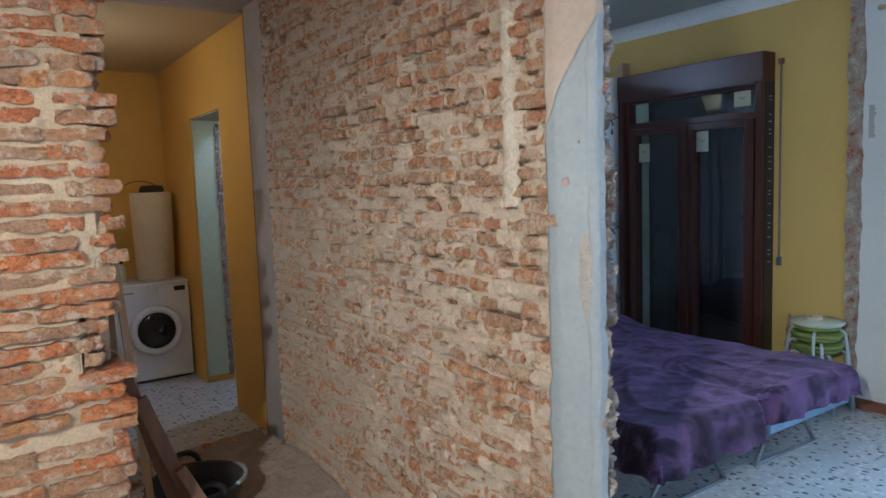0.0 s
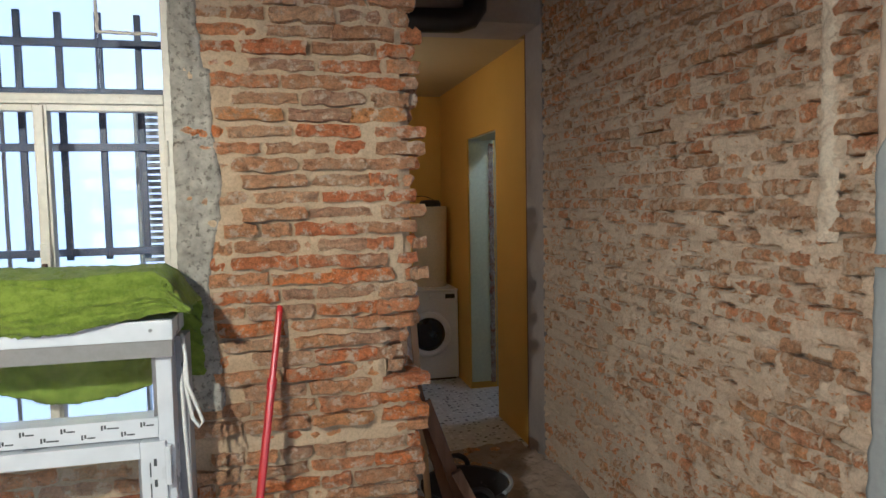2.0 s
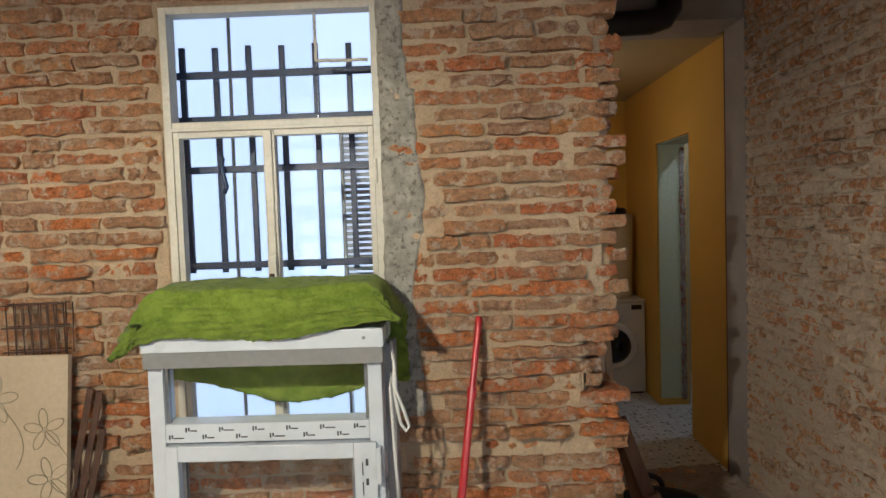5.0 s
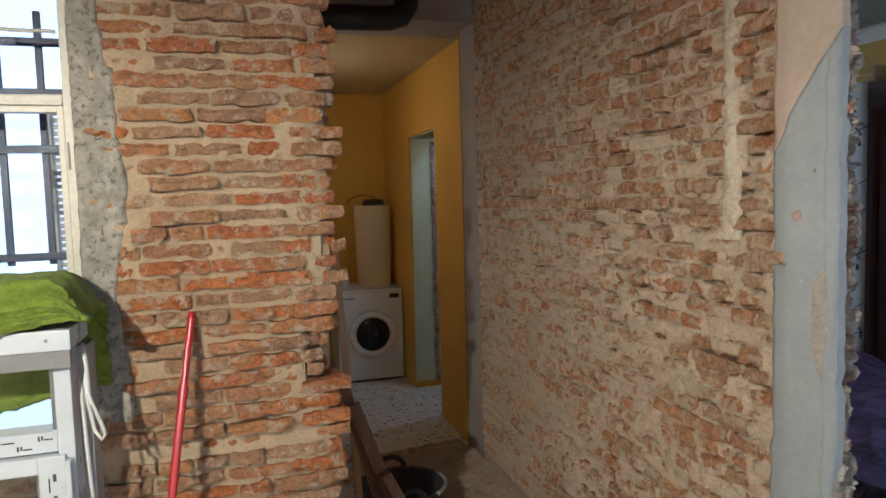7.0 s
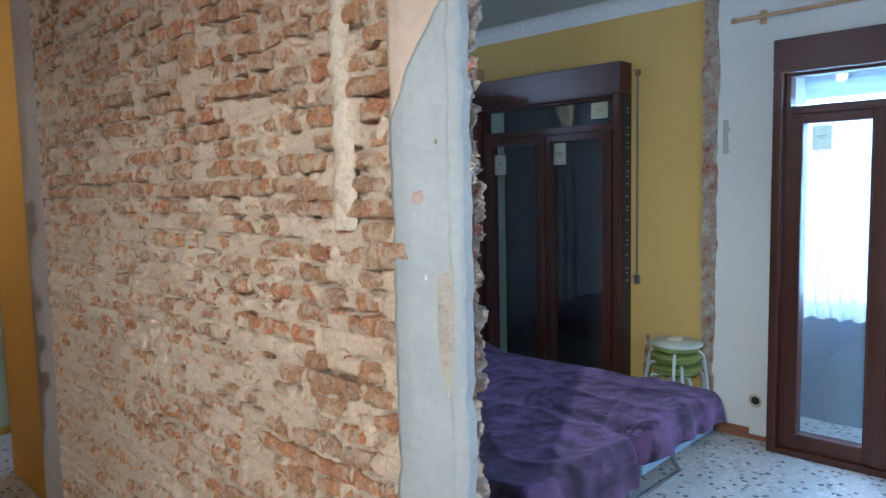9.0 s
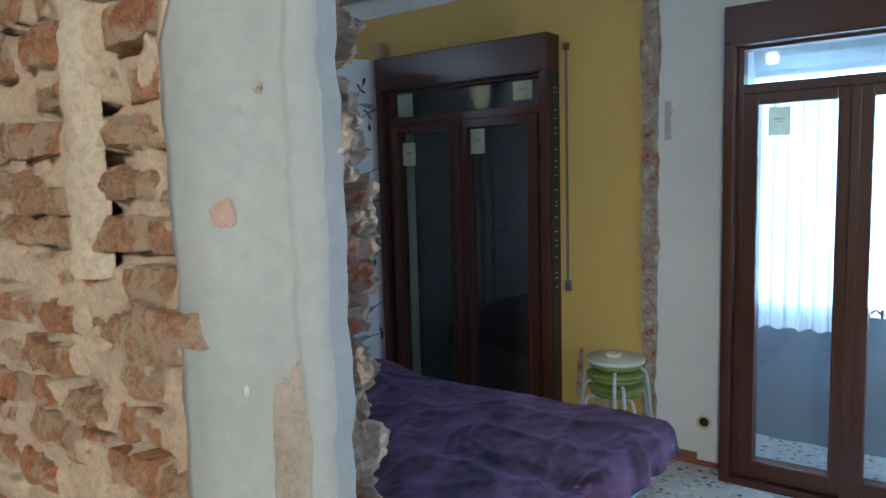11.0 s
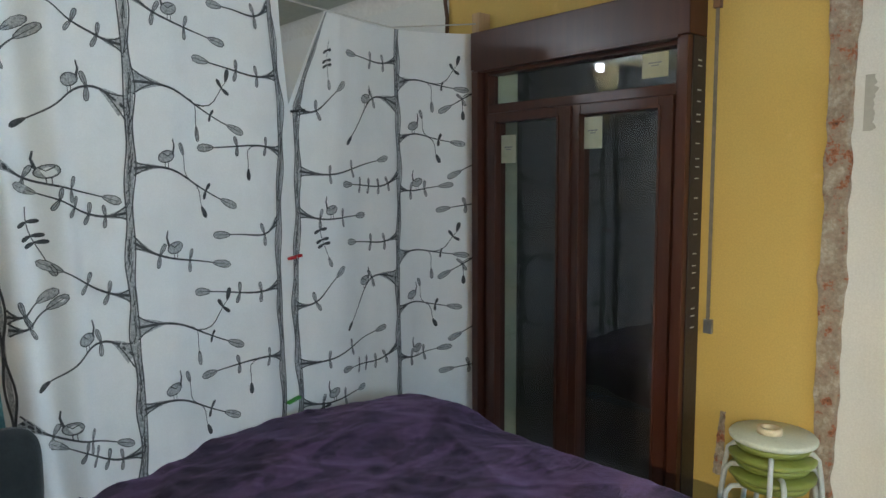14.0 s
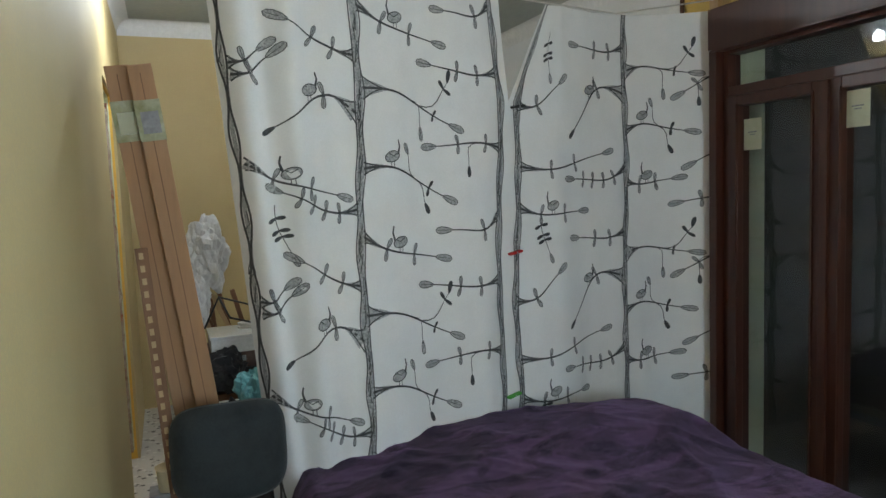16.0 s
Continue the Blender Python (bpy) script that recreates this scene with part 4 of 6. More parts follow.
tim = thing("leaning_timbers", (0.8, 3.05, 0), "old brown timber boards leaning behind the brick pier", "timber")
for k, (xa, xb, y, top, w, mt) in enumerate(((0.98, 0.70, 3.04, 0.80, 0.055, BROWN_WOOD), (0.90, 0.66, 3.10, 0.90, 0.05, BROWN_WOOD), (0.76, 0.67, 3.22, 1.45, 0.03, PALE_WOOD), (1.06, 0.82, 2.98, 0.5, 0.045, BROWN_WOOD))):
    m = Matrix.Translation((xa, y, 0)) @ Matrix.Rotation(-math.atan2(xa - xb, top), 4, "Y")
    part("board", box(bmesh.new(), -w / 2, w / 2, -0.012, 0.012, 0.012, math.hypot(top, xa - xb), 0.003, m), mt, tim)


def washing_machine():
    x0, x1, y0, y1 = 1.085, 1.685, 6.30, 6.86
    w = thing("washing_machine", (1.385, 6.58, 0), "white front-loading washing machine with a dark round door", "washing machine")
    part("cabinet", boxes((x0, x1, y0, y1, 0.02, 0.825), bevel=0.008), APPLIANCE, w)
    part("worktop", boxes((x0 - 0.002, x1 + 0.002, y0 - 0.006, y1, 0.827, 0.85), bevel=0.006), APPLIANCE, w)
    part("plinth_gap", boxes((x0 + 0.02, x1 - 0.02, y0 + 0.02, y1, 0.0, 0.02)), BLACK_PLASTIC, w)
    cx, cz, y = 1.40, 0.44, y0

    def ring(profile, name, mt):
        bm = bmesh.new()
        lathe(bm, profile, (0, 0, 0), 40)
        bmesh.ops.transform(bm, matrix=Matrix.Translation((cx, y, cz)) @ Matrix.Rotation(radians(90), 4, "X"), verts=bm.verts[:])
        return part(name, bm, mt, w)
    ring([(0.0, 0.0), (0.215, 0.0), (0.212, 0.022), (0.195, 0.034), (0.165, 0.034), (0.155, 0.018), (0.0, 0.018)], "door_ring", APPLIANCE)
    ring([(0.0, 0.016), (0.156, 0.016), (0.15, 0.028), (0.10, 0.05), (0.0, 0.06)], "door_glass", DARK_GLASS)
    part("display", boxes((1.565, 1.655, y0 - 0.004, y0, 0.762, 0.803), bevel=0.001), BLACK_PLASTIC, w)
    part("drawer_line", boxes((1.10, 1.30, y0 - 0.003, y0, 0.745, 0.81), bevel=0.002), APPLIANCE, w)
    part("drawer_mark", boxes((1.13, 1.24, y0 - 0.0045, y0 - 0.003, 0.770, 0.782)), GREY_LABEL, w)
    bm = bmesh.new()
    rod(bm, (1.44, y0 - 0.022, 0.782), (1.44, y0, 0.782), 0.024, seg=24)
    part("dial", bm, APPLIANCE, w)


washing_machine()
cyl = thing("paper_roll", (1.49, 6.60, 0.85), "tall cream paper roll standing on the washing machine", "roll")
part("roll", lathe(bmesh.new(), [(0.0, 0.0), (0.152, 0.0), (0.156, 0.01), (0.172, 0.755), (0.165, 0.76), (0.0, 0.755)], (1.49, 6.60, 0.851), 40), CREAM_PAPER, cyl)
bm = bmesh.new()
lathe(bm, [(0.0, 0.0), (0.10, 0.0), (0.105, 0.03), (0.085, 0.06), (0.0, 0.065)], (1.50, 6.58, 1.608), 24)
part("dark_bundle", bm, BLACK_RUBBER, cyl, "dark bundle on top of the roll")
bm = bmesh.new()
tube(bm, [(1.34 + 0.16 * math.cos(a) + 0.06, 6.56, 1.61 + 0.10 * math.sin(a)) for a in [math.pi * (0.15 + 0.8 * i / 12) for i in range(13)]], 0.004, 6)
part("wire_loop", bm, RUST, cyl)
bo = thing("bottle", (1.195, 6.5, 0.85), "pale bottle with a dark cap on the washing machine", "bottle")
part("body", lathe(bmesh.new(), [(0.0, 0.0), (0.033, 0.0), (0.036, 0.01), (0.036, 0.12), (0.018, 0.15), (0.016, 0.16), (0.0, 0.16)], (1.195, 6.5, 0.851), 20), STOOL_TOP, bo)
part("cap", lathe(bmesh.new(), [(0.0, 0.0), (0.02, 0.0), (0.02, 0.03), (0.0, 0.032)], (1.195, 6.5, 1.012), 16), BLACK_PLASTIC, bo)
bm = bmesh.new()
sheet(bm, 6, 160, lambda u, v: (1.880 + 0.045 * u + 0.010 * rough_at(u, 1, v * 2.1, 13), 5.915 - 0.03 * abs(rough_at(u, 5, v * 2.1, 26)), 0.05 + v * 2.1), smooth=False)
structure("trim_doorway_scar", bm, RUBBLE, "torn masonry edge of a doorway", "wall scar")
bm = bmesh.new()
rod(bm, (0.98, 6.90, 1.50), (0.98, 6.95, 1.50), 0.012)
rod(bm, (0.98, 6.90, 1.50), (0.93, 6.90, 1.49), 0.010)
tagged(part("wall_tap", bm, STEEL), "small steel tap on the corridor wall", "tap")


def bulb(place, drop, colour_glow, name, label):
    b = thing(name, place, label, "lamp")
    x, y, z = place
    part("glass_bulb", lathe(bmesh.new(), [(0.0, -0.035), (0.018, -0.03), (0.030, -0.008), (0.030, 0.012), (0.016, 0.035), (0.012, 0.045), (0.0, 0.045)], (x, y, z), 20), colour_glow, b).visible_shadow = False
    part("socket", lathe(bmesh.new(), [(0.0, 0.0), (0.016, 0.0), (0.018, 0.045), (0.0, 0.05)], (x, y, z + 0.046), 16), BLACK_PLASTIC, b)
    bm = bmesh.new()
    tube(bm, [(x, y, z + 0.09), (x, y, z + drop)], 0.003, 6)
    part("cord", bm, BLACK_PLASTIC, b)
    return b


brick_lamp = bulb(BULB_BRICK, 2.878 - BULB_BRICK[2], BULB_GLOW, "hanging_bulb", "warm bulb hanging from the ceiling under an added metal shade")
x, y, z = BULB_BRICK
# Unseen dome, added to keep the bulb's light off the upper walls.
added_shade = lathe(bmesh.new(), [(0.022, 0.105), (0.050, 0.095), (0.095, 0.062), (0.135, 0.006), (0.140, -0.006), (0.136, -0.006), (0.092, 0.056), (0.048, 0.089), (0.022, 0.099)], (x, y, z), 40)
part("added_shade", added_shade, RUST, brick_lamp, "added metal dome, out of view, that cuts light above the bulb")
# Added bulb at the assumed corridor light, never in view.
bulb(ADDED_BULB_CORRIDOR, 2.698 - ADDED_BULB_CORRIDOR[2], BULB_GLOW, "hanging_bulb", "added bare warm bulb, out of view, lighting the corridor")
bulb(BULB_CLUTTER, 2.878 - BULB_CLUTTER[2], glow("cool_bulb_glow", (0.92, 0.97, 1.0), 60), "hanging_bulb", "bare white bulb hanging behind the curtain")


bulb(BULB_CEILING, 2.878 - BULB_CEILING[2], BULB_GLOW, "hanging_bulb", "bare bulb on a short cord in the bedroom")

# ---- balcony doors ----
def balcony_door(y0, y1, name, label, closed):
    """A dark wooden double door with transom and shutter box; y0 is its lower end along the wall."""
    d = thing(name, (4.9, (y0 + y1) / 2, 0), label, "balcony door", kind="structure")
    c = (y0 + y1) / 2
    top = 2.452 if closed else 2.425
    xf, xg = 4.878, 4.985
    part("shutter_box", boxes((xf - 0.006, 5.028, y0, y1, 2.245, top), bevel=0.006), DARK_WOOD, d)
    part("box_moulding", boxes((xf - 0.014, xf + 0.05, y0 + 0.05, y1 - 0.03, 2.232, 2.248), bevel=0.004), DARK_WOOD, d)
    lo = 0.0
    a, b = y0 + (0.008 if closed else 0.0), y1
    # outer posts stand proud of the wall
    part("jamb", boxes((xf, 5.028, a, a + 0.05, lo, 2.243), bevel=0.006), DARK_WOOD, d)
    part("jamb", boxes((xf, 5.028, b - 0.05, b, lo, 2.243), bevel=0.006), DARK_WOOD, d)
    if closed:
        part("shutter_guide", boxes((xf + 0.035, 5.028, y0 + 0.001, y0 + 0.007, lo, 2.243), bevel=0.0015), SHUTTER, d)
        # Pale dots painted in for daylight leaking past the shutter's edge.
        for i in range(26):
            z = 0.95 + 0.048 * i + 0.012 * math.sin(i * 2.7)
            if i % 5 != 3:
                part("daylight_dot", boxes((xf + 0.075, xf + 0.105, y0 - 0.003, y0 + 0.0005, z, z + 0.005)), WHITE_METAL, d)
    fi0, fi1 = a + 0.052, b - 0.052
    part("inner_frame", boxes((xg - 0.055, xg + 0.03, fi0, fi0 + 0.03, 0.03, 2.24), (xg - 0.055, xg + 0.03, fi1 - 0.03, fi1, 0.03, 2.24),
                              (xg - 0.055, xg + 0.03, fi0 + 0.03, fi1 - 0.03, 2.215, 2.24), (xg - 0.055, xg + 0.03, fi0 + 0.03, fi1 - 0.03, 2.0, 2.05), bevel=0.005), DARK_WOOD, d)
    part("threshold", boxes((xf, 5.028, a + 0.052, b - 0.052, 0.0, 0.035), bevel=0.005), DARK_WOOD, d)
    p = part("transom_pane", boxes((xg - 0.004, xg, fi0 + 0.025, fi1 - 0.025, 2.045, 2.22)), DOOR_GLASS, d)
    p.visible_shadow = False
    m = (fi0 + fi1) / 2
    for s0, s1 in ((fi0 + 0.032, m - 0.001), (m + 0.001, fi1 - 0.032)):
        leaf = part("leaf", boxes((xg - 0.07, xg + 0.015, s0, s0 + 0.072, 0.037, 1.998), (xg - 0.07, xg + 0.015, s1 - 0.072, s1, 0.037, 1.998),
                                  (xg - 0.07, xg + 0.015, s0 + 0.072, s1 - 0.072, 1.945, 1.998), (xg - 0.07, xg + 0.015, s0 + 0.072, s1 - 0.072, 0.037, 0.13), bevel=0.006), DARK_WOOD, d)
        p = part("pane", boxes((xg - 0.032, xg - 0.028, s0 + 0.068, s1 - 0.068, 0.125, 1.95)), DOOR_GLASS, leaf)
        p.visible_shadow = False
        part("bead", boxes((xg - 0.078, xg - 0.068, s0 + 0.06, s0 + 0.07, 0.12, 1.955), (xg - 0.078, xg - 0.068, s1 - 0.07, s1 - 0.06, 0.12, 1.955)), DARK_WOOD, leaf)
    part("astragal", boxes((xg - 0.085, xg - 0.07, m - 0.02, m + 0.02, 0.04, 1.99), bevel=0.004), DARK_WOOD, d)
    return d, xg, fi0, fi1, m


d1, xg, f0, f1, m1 = balcony_door(2.944, 4.272, "door_1", "dark wooden balcony double door with its shutter closed", True)
d2, _, g0, g1, m2 = balcony_door(0.83, 1.968, "door_2", "dark wooden balcony double door, bright daylight behind", False)


def sticker(parent, y0, y1, z0, z1, x):
    s = part("sticker", boxes((x - 0.0015, x - 0.0005, y0, y1, z0, z1)), STICKER, parent, "cream maker's sticker on the pane")
    cy, cz = (y0 + y1) / 2, (z0 + z1) / 2
    w = (y1 - y0) * 0.25
    part("sticker_print", boxes((x - 0.0032, x - 0.0022, cy - w, cy + w, cz + 0.008, cz + 0.014), (x - 0.0032, x - 0.0022, cy - w * 0.6, cy + w * 0.6, cz - 0.004, cz + 0.001)), INK_PALE, s)


sticker(d1, 3.432, 3.541, 1.778, 1.935, xg - 0.034)
sticker(d1, 3.994, 4.105, 1.719, 1.875, xg - 0.034)
sticker(d1, 3.10, 3.235, 2.092, 2.205, xg - 0.006)
for ya in (1.675, 1.16):
    sticker(d2, ya, ya + 0.10, 1.79, 1.93, xg - 0.034)

# closed roller shutter behind the first door, a few slots letting daylight through
# Roll added outside the second door to dim the sky behind its transom.
aw = thing("transom_dimming_roll", (5.4, 1.43, 2.1), "pale grey roll added outside to dim the transom", "awning")
part("roll", rod(bmesh.new(), (5.42, 0.5, 2.26), (5.42, 2.4, 2.26), 0.13, seg=20), WHITE_METAL, aw)
sh = thing("roller_shutter", (5.2, 3.55, 0), "closed brown roller shutter behind the balcony door", "roller shutter")
for i in range(48):
    z = 0.02 + i * 0.048
    if i == 21:
        rows = [(5.20, 5.212, 2.9, 3.102, z, z + 0.0495)] + [(5.20, 5.212, 3.106 + k * 0.03, 3.132 + k * 0.03, z, z + 0.0495) for k in range(5)] + [(5.20, 5.212, 3.256, 4.25, z, z + 0.0495)]
    else:
        rows = [(5.20 + 0.0005 * (i % 2), 5.212, 2.9, 4.25, z, z + 0.0495)]
    part("slat", boxes(*rows), SHUTTER, sh)

# balcony beyond the second door
structure("balcony_floor", boxes((5.34, 6.05, -0.6, 4.8, -0.14, -0.02)), TERRAZZO, "terrazzo balcony floor", "balcony")
pr = thing("balcony_screen", (5.72, 1.4, 0), "blue-grey screen tied to the balcony railing", "screen")
bm = bmesh.new()
sheet(bm, 60, 8, lambda u, v: (5.72 + 0.012 * math.sin(u * 60) + 0.01 * rough_at(u * 3, v, 1, 6), 0.0 + u * 3.0, -0.02 + v * 0.80))
part("cloth", bm, GREY_PANEL, pr)
rl = thing("balcony_railing", (5.78, 1.4, 0), "black wrought iron balcony railing", "railing")
part("top_rail", boxes((5.765, 5.79, -0.6, 4.6, 0.88, 0.905), bevel=0.003), BLACK_PLASTIC, rl)
for i in range(30):
    y = 0.02 + i * 0.1
    part("baluster", rod(bmesh.new(), (5.778, y, -0.02), (5.778, y, 0.88), 0.008, seg=8), BLACK_PLASTIC, rl)
for i in range(6):
    y = 0.45 + i * 0.3
    bm = bmesh.new()
    for k in range(4):
        a0 = k * math.pi / 2
        tube(bm, [(5.76, y + 0.035 * math.cos(a0) + 0.03 * math.cos(a0 + t * 0.6), 0.82 + 0.035 * math.sin(a0) + 0.03 * math.sin(a0 + t * 0.6)) for t in range(8)], 0.004, 5)
    part("scroll", bm, BLACK_PLASTIC, rl)
bm = bmesh.new()
sheet(bm, 60, 40, lambda u, v: (5.07 + 0.012 * math.sin(u * 44), 1.44 + u * 0.46, 0.80 + 0.018 * abs(math.sin(u * 15)) * (1 - v) + v * 1.22))
tagged(part("sheer_curtain", bm, SHEER), "short white sheer curtain with a scalloped hem behind the door glass", "curtain")
# Emissive plane in place of the sunlit street.
structure("backdrop_street", boxes((12.0, 12.1, -14, 14, -3, 9)), glow("street_glow", (0.90, 0.95, 1.0), 3.0), "glowing backdrop for the daylit street", "backdrop")
structure("ground", boxes((5.4, 12.0, -14, 14, -3.2, -3.0)), DUSTY, "pale street ground below the balcony", "ground")

# roller strap, socket, curtain rod
st = thing("shutter_strap", (5.07, 2.91, 0.95), "grey roller shutter strap on the yellow wall", "shutter strap")
part("strap", boxes((5.012, 5.016, 2.885, 2.901, 0.99, 2.37)), surface("grey_webbing", (0.16, 0.14, 0.11), (0.24, 0.21, 0.17), 30, 90, 0.9, 0.2), st)
part("guide", boxes((5.002, 5.029, 2.877, 2.91, 2.36, 2.40), bevel=0.004), BROWN_WOOD, st)
part("winder", boxes((5.010, 5.029, 2.873, 2.913, 0.925, 0.99), bevel=0.004), STEEL, st)
so2 = thing("cable_outlet", (5.075, 2.085, 0.25), "round open cable outlet in the white wall", "outlet")
bm = bmesh.new()
lathe(bm, [(0.0, 0.0), (0.040, 0.0), (0.042, 0.006), (0.028, 0.007), (0.026, 0.002), (0.0, 0.002)], (0, 0, 0), 24)
bmesh.ops.transform(bm, matrix=Matrix.Translation((5.029, 2.085, 0.25)) @ Matrix.Rotation(radians(-90), 4, "Y"), verts=bm.verts[:])
part("ring", bm, CREAM_PAPER, so2)
part("hole", rod(bmesh.new(), (5.0255, 2.085, 0.25), (5.0265, 2.085, 0.25), 0.026, seg=20), BLACK_PLASTIC, so2)
cr = thing("curtain_rod", (4.98, 1.4, 2.6), "pale wooden curtain rod above the balcony door", "curtain rod")
part("pole", rod(bmesh.new(), (4.985, 2.22, 2.60), (4.985, 0.75, 2.60), 0.013), PALE_WOOD, cr)
part("finial", lathe(bmesh.new(), [(0.0, -0.02), (0.02, -0.012), (0.022, 0.008), (0.0, 0.02)], (4.985, 2.235, 2.60), 16), PALE_WOOD, cr)
for y in (2.08, 0.85):
    part("bracket", boxes((4.985, 5.029, y - 0.008, y + 0.008, 2.58, 2.596), (5.019, 5.029, y - 0.02, y + 0.02, 2.56, 2.64)), PALE_WOOD, cr)
bm = bmesh.new()
sheet(bm, 5, 30, lambda u, v: (5.026 - 0.02 * abs(rough_at(u, 1, v, 9)), 2.80 + 0.05 * u * (1 - v * 0.5), 0.28 + v * 0.30), smooth=False)
structure("trim_corner_damage", bm, RUBBLE, "broken plaster low beside the door frame", "wall patch")
bm = bmesh.new()
tube(bm, [(5.01, 4.62, 2.46), (5.01, 4.615, 2.62), (5.00, 4.62, 2.70), (5.01, 4.64, 2.78)], 0.012)
tagged(part("wall_conduit", bm, RUST), "short rusty conduit at the top of the wall", "conduit")
part("curtain_block", boxes((4.94, 5.029, 4.27, 4.33, 2.46, 2.58), bevel=0.004), PALE_WOOD)
tagged(bpy.data.objects["curtain_block"], "small wooden block that holds the curtain line", "bracket")

# ---- stools ----
def stool_stack():
    cx, cy = 4.855, 2.525
    for k in range(3):
        top = 0.60 - k * 0.075
        s = thing("stool", (cx, cy, 0), "round stool with a pale seat on top of the stack" if k == 0 else "round olive green stool with bent white legs in a stack", "stool", "stacked stools")
        part("seat", lathe(bmesh.new(), [(0.0, -0.028), (0.15, -0.028), (0.163, -0.02), (0.165, -0.008), (0.158, 0.0), (0.0, 0.0)], (cx, cy, top), 40), STOOL_TOP if k == 0 else GREEN_SEAT, s)
        part("apron", lathe(bmesh.new(), [(0.0, 0.0), (0.135, 0.0), (0.15, 0.028), (0.0, 0.028)], (cx, cy, top - 0.058), 32), GREEN_SEAT, s)
        for j in range(4):
            a = j * math.pi / 2 + 0.35 + k * 0.28
            c, sn = math.cos(a), math.sin(a)
            r1 = 0.165 + k * 0.012
            bm = bmesh.new()
            tube(bm, [(cx + 0.09 * c, cy + 0.09 * sn, top - 0.064), (cx + (r1 - 0.02) * c, cy + (r1 - 0.02) * sn, top - 0.062), (cx + r1 * c, cy + r1 * sn, top - 0.085),
                      (cx + (r1 + 0.012) * c, cy + (r1 + 0.012) * sn, top - 0.16), (min(5.01, cx + (r1 + 0.05) * c), cy + (r1 + 0.05) * sn, 0.008)], 0.0105)
            part("leg", bm, WHITE_METAL, s)
    t = thing("masking_tape", (cx - 0.01, cy + 0.01, 0.60), "roll of cream tape lying on the stool", "tape roll")
    part("roll", lathe(bmesh.new(), [(0.028, 0.0), (0.048, 0.0), (0.048, 0.024), (0.028, 0.024), (0.028, 0.001)], (cx - 0.01, cy + 0.01, 0.601), 28), CREAM_PAPER, t)


stool_stack()


# ---- beds and blanket ----
def folding_bed(x0, x1, rail, leg_mat, label):
    b = thing("folding_bed", ((x0 + x1) / 2, 3.1, 0), label, "bed", "folding beds side by side")
    part("mattress", boxes((x0, x1, 2.10, 4.16, 0.30, 0.455), bevel=0.03), surface("ticking", (0.40, 0.37, 0.33), (0.46, 0.43, 0.39), 4, 60, 0.9, 0.1), b)
    for x in (x0 + 0.012, x1 - 0.012):
        part("side_rail", boxes((x - 0.014, x + 0.014, 2.09, 4.16, 0.262, 0.298), bevel=0.004), rail, b)
    for y in (2.085, 4.17):
        part("end_rail", boxes((x0, x1, y - 0.014, y + 0.014, 0.255, 0.298), bevel=0.004), rail, b)
    for y in (2.22, 3.85):
        for s, xa, xb in ((1, x0 + 0.10, x0 + 0.30), (-1, x1 - 0.10, x1 - 0.30)):
            bm = bmesh.new()
            tube(bm, [(xb, y, 0.262), (xa, y, 0.012)], 0.012)
            part("leg", bm, leg_mat, b)
        bm = bmesh.new()
        tube(bm, [(x0 + 0.10, y, 0.012), (x1 - 0.10, y, 0.012)], 0.010)
        part("foot_bar", bm, leg_mat, b)


folding_bed(2.62, 3.46, PALE_WOOD, STEEL, "low folding bed with a tan wooden rail")
folding_bed(3.53, 4.34, BLUE_METAL, STEEL, "low folding bed with a pale blue steel frame")


def blanket():
    bm = bmesh.new()
    x0, x1, y0, y1 = 2.63, 4.35, 2.07, 4.17

    def top(x, y):
        z = 0.475 + 0.035 * math.sin((x - 2.6) * 2.2) * (y - 2.0) / 2.1
        z += 0.075 * math.exp(-((x - 4.10) / 0.42) ** 2 - ((y - 3.92) / 0.34) ** 2)
        z += 0.04 * math.exp(-((x - 3.45) / 0.5) ** 2 - ((y - 4.0) / 0.3) ** 2)
        z -= 0.045 * math.exp(-((x - 3.495) / 0.07) ** 2) * max(0, 1 - (y - 2.05) / 0.9)
        w = x + 0.6 * y
        z += 0.018 * rough_at(x, y, 0, 2.6) + 0.015 * (1 - abs(rough_at(w, y - x, 0, 2.1))) ** 6 + 0.008 * (1 - abs(rough_at(0.5 * w, y + x, 4, 3.4))) ** 7 + 0.005 * rough_at(x * 1.3, y, 3, 8)
        z += 0.004 * rough_at(x, y, 0, 25)
        return z

    def at(u, v):
        gx, gy = x0 - 0.24 + u * (x1 - x0 + 0.46), y0 - 0.25 + v * (y1 - y0 + 0.25)
        ox = max(0, x0 - gx, gx - x1)
        oy = max(0, y0 - gy)
        x, y = min(max(gx, x0), x1), max(gy, y0)
        z = top(x, y)
        o = math.hypot(ox, oy)
        if o > 0:
            hem = 0.215 if gx < 3.47 else 0.165
            hem += 0.012 * rough_at(gx, gy, 5, 5)
            dx = (-1 if gx < x0 else 1) * ox / o
            dy = -oy / o
            k = min(1, o / 0.24)
            out = 0.028 * math.sin(min(1, k * 3) * math.pi / 2) + 0.02 * k + 0.016 * math.sin((gx if oy > ox else gy) * 26 + 2 * rough_at(gx, gy, 1, 4)) * k
            x += dx * out
            y += dy * out
            z -= hem * k + 0.004
            if abs(gx - 3.495) < 0.09 and oy > 0:
                y += 0.09 * (1 - abs(gx - 3.495) / 0.09)
        return (x, y, z)
    sheet(bm, 150, 170, at)
    ob = tagged(part("blanket", bm, PURPLE), "purple plush blanket spread over two low beds", "blanket")
    s = ob.modifiers.new("thickness", "SOLIDIFY")
    s.thickness = 0.006


blanket()

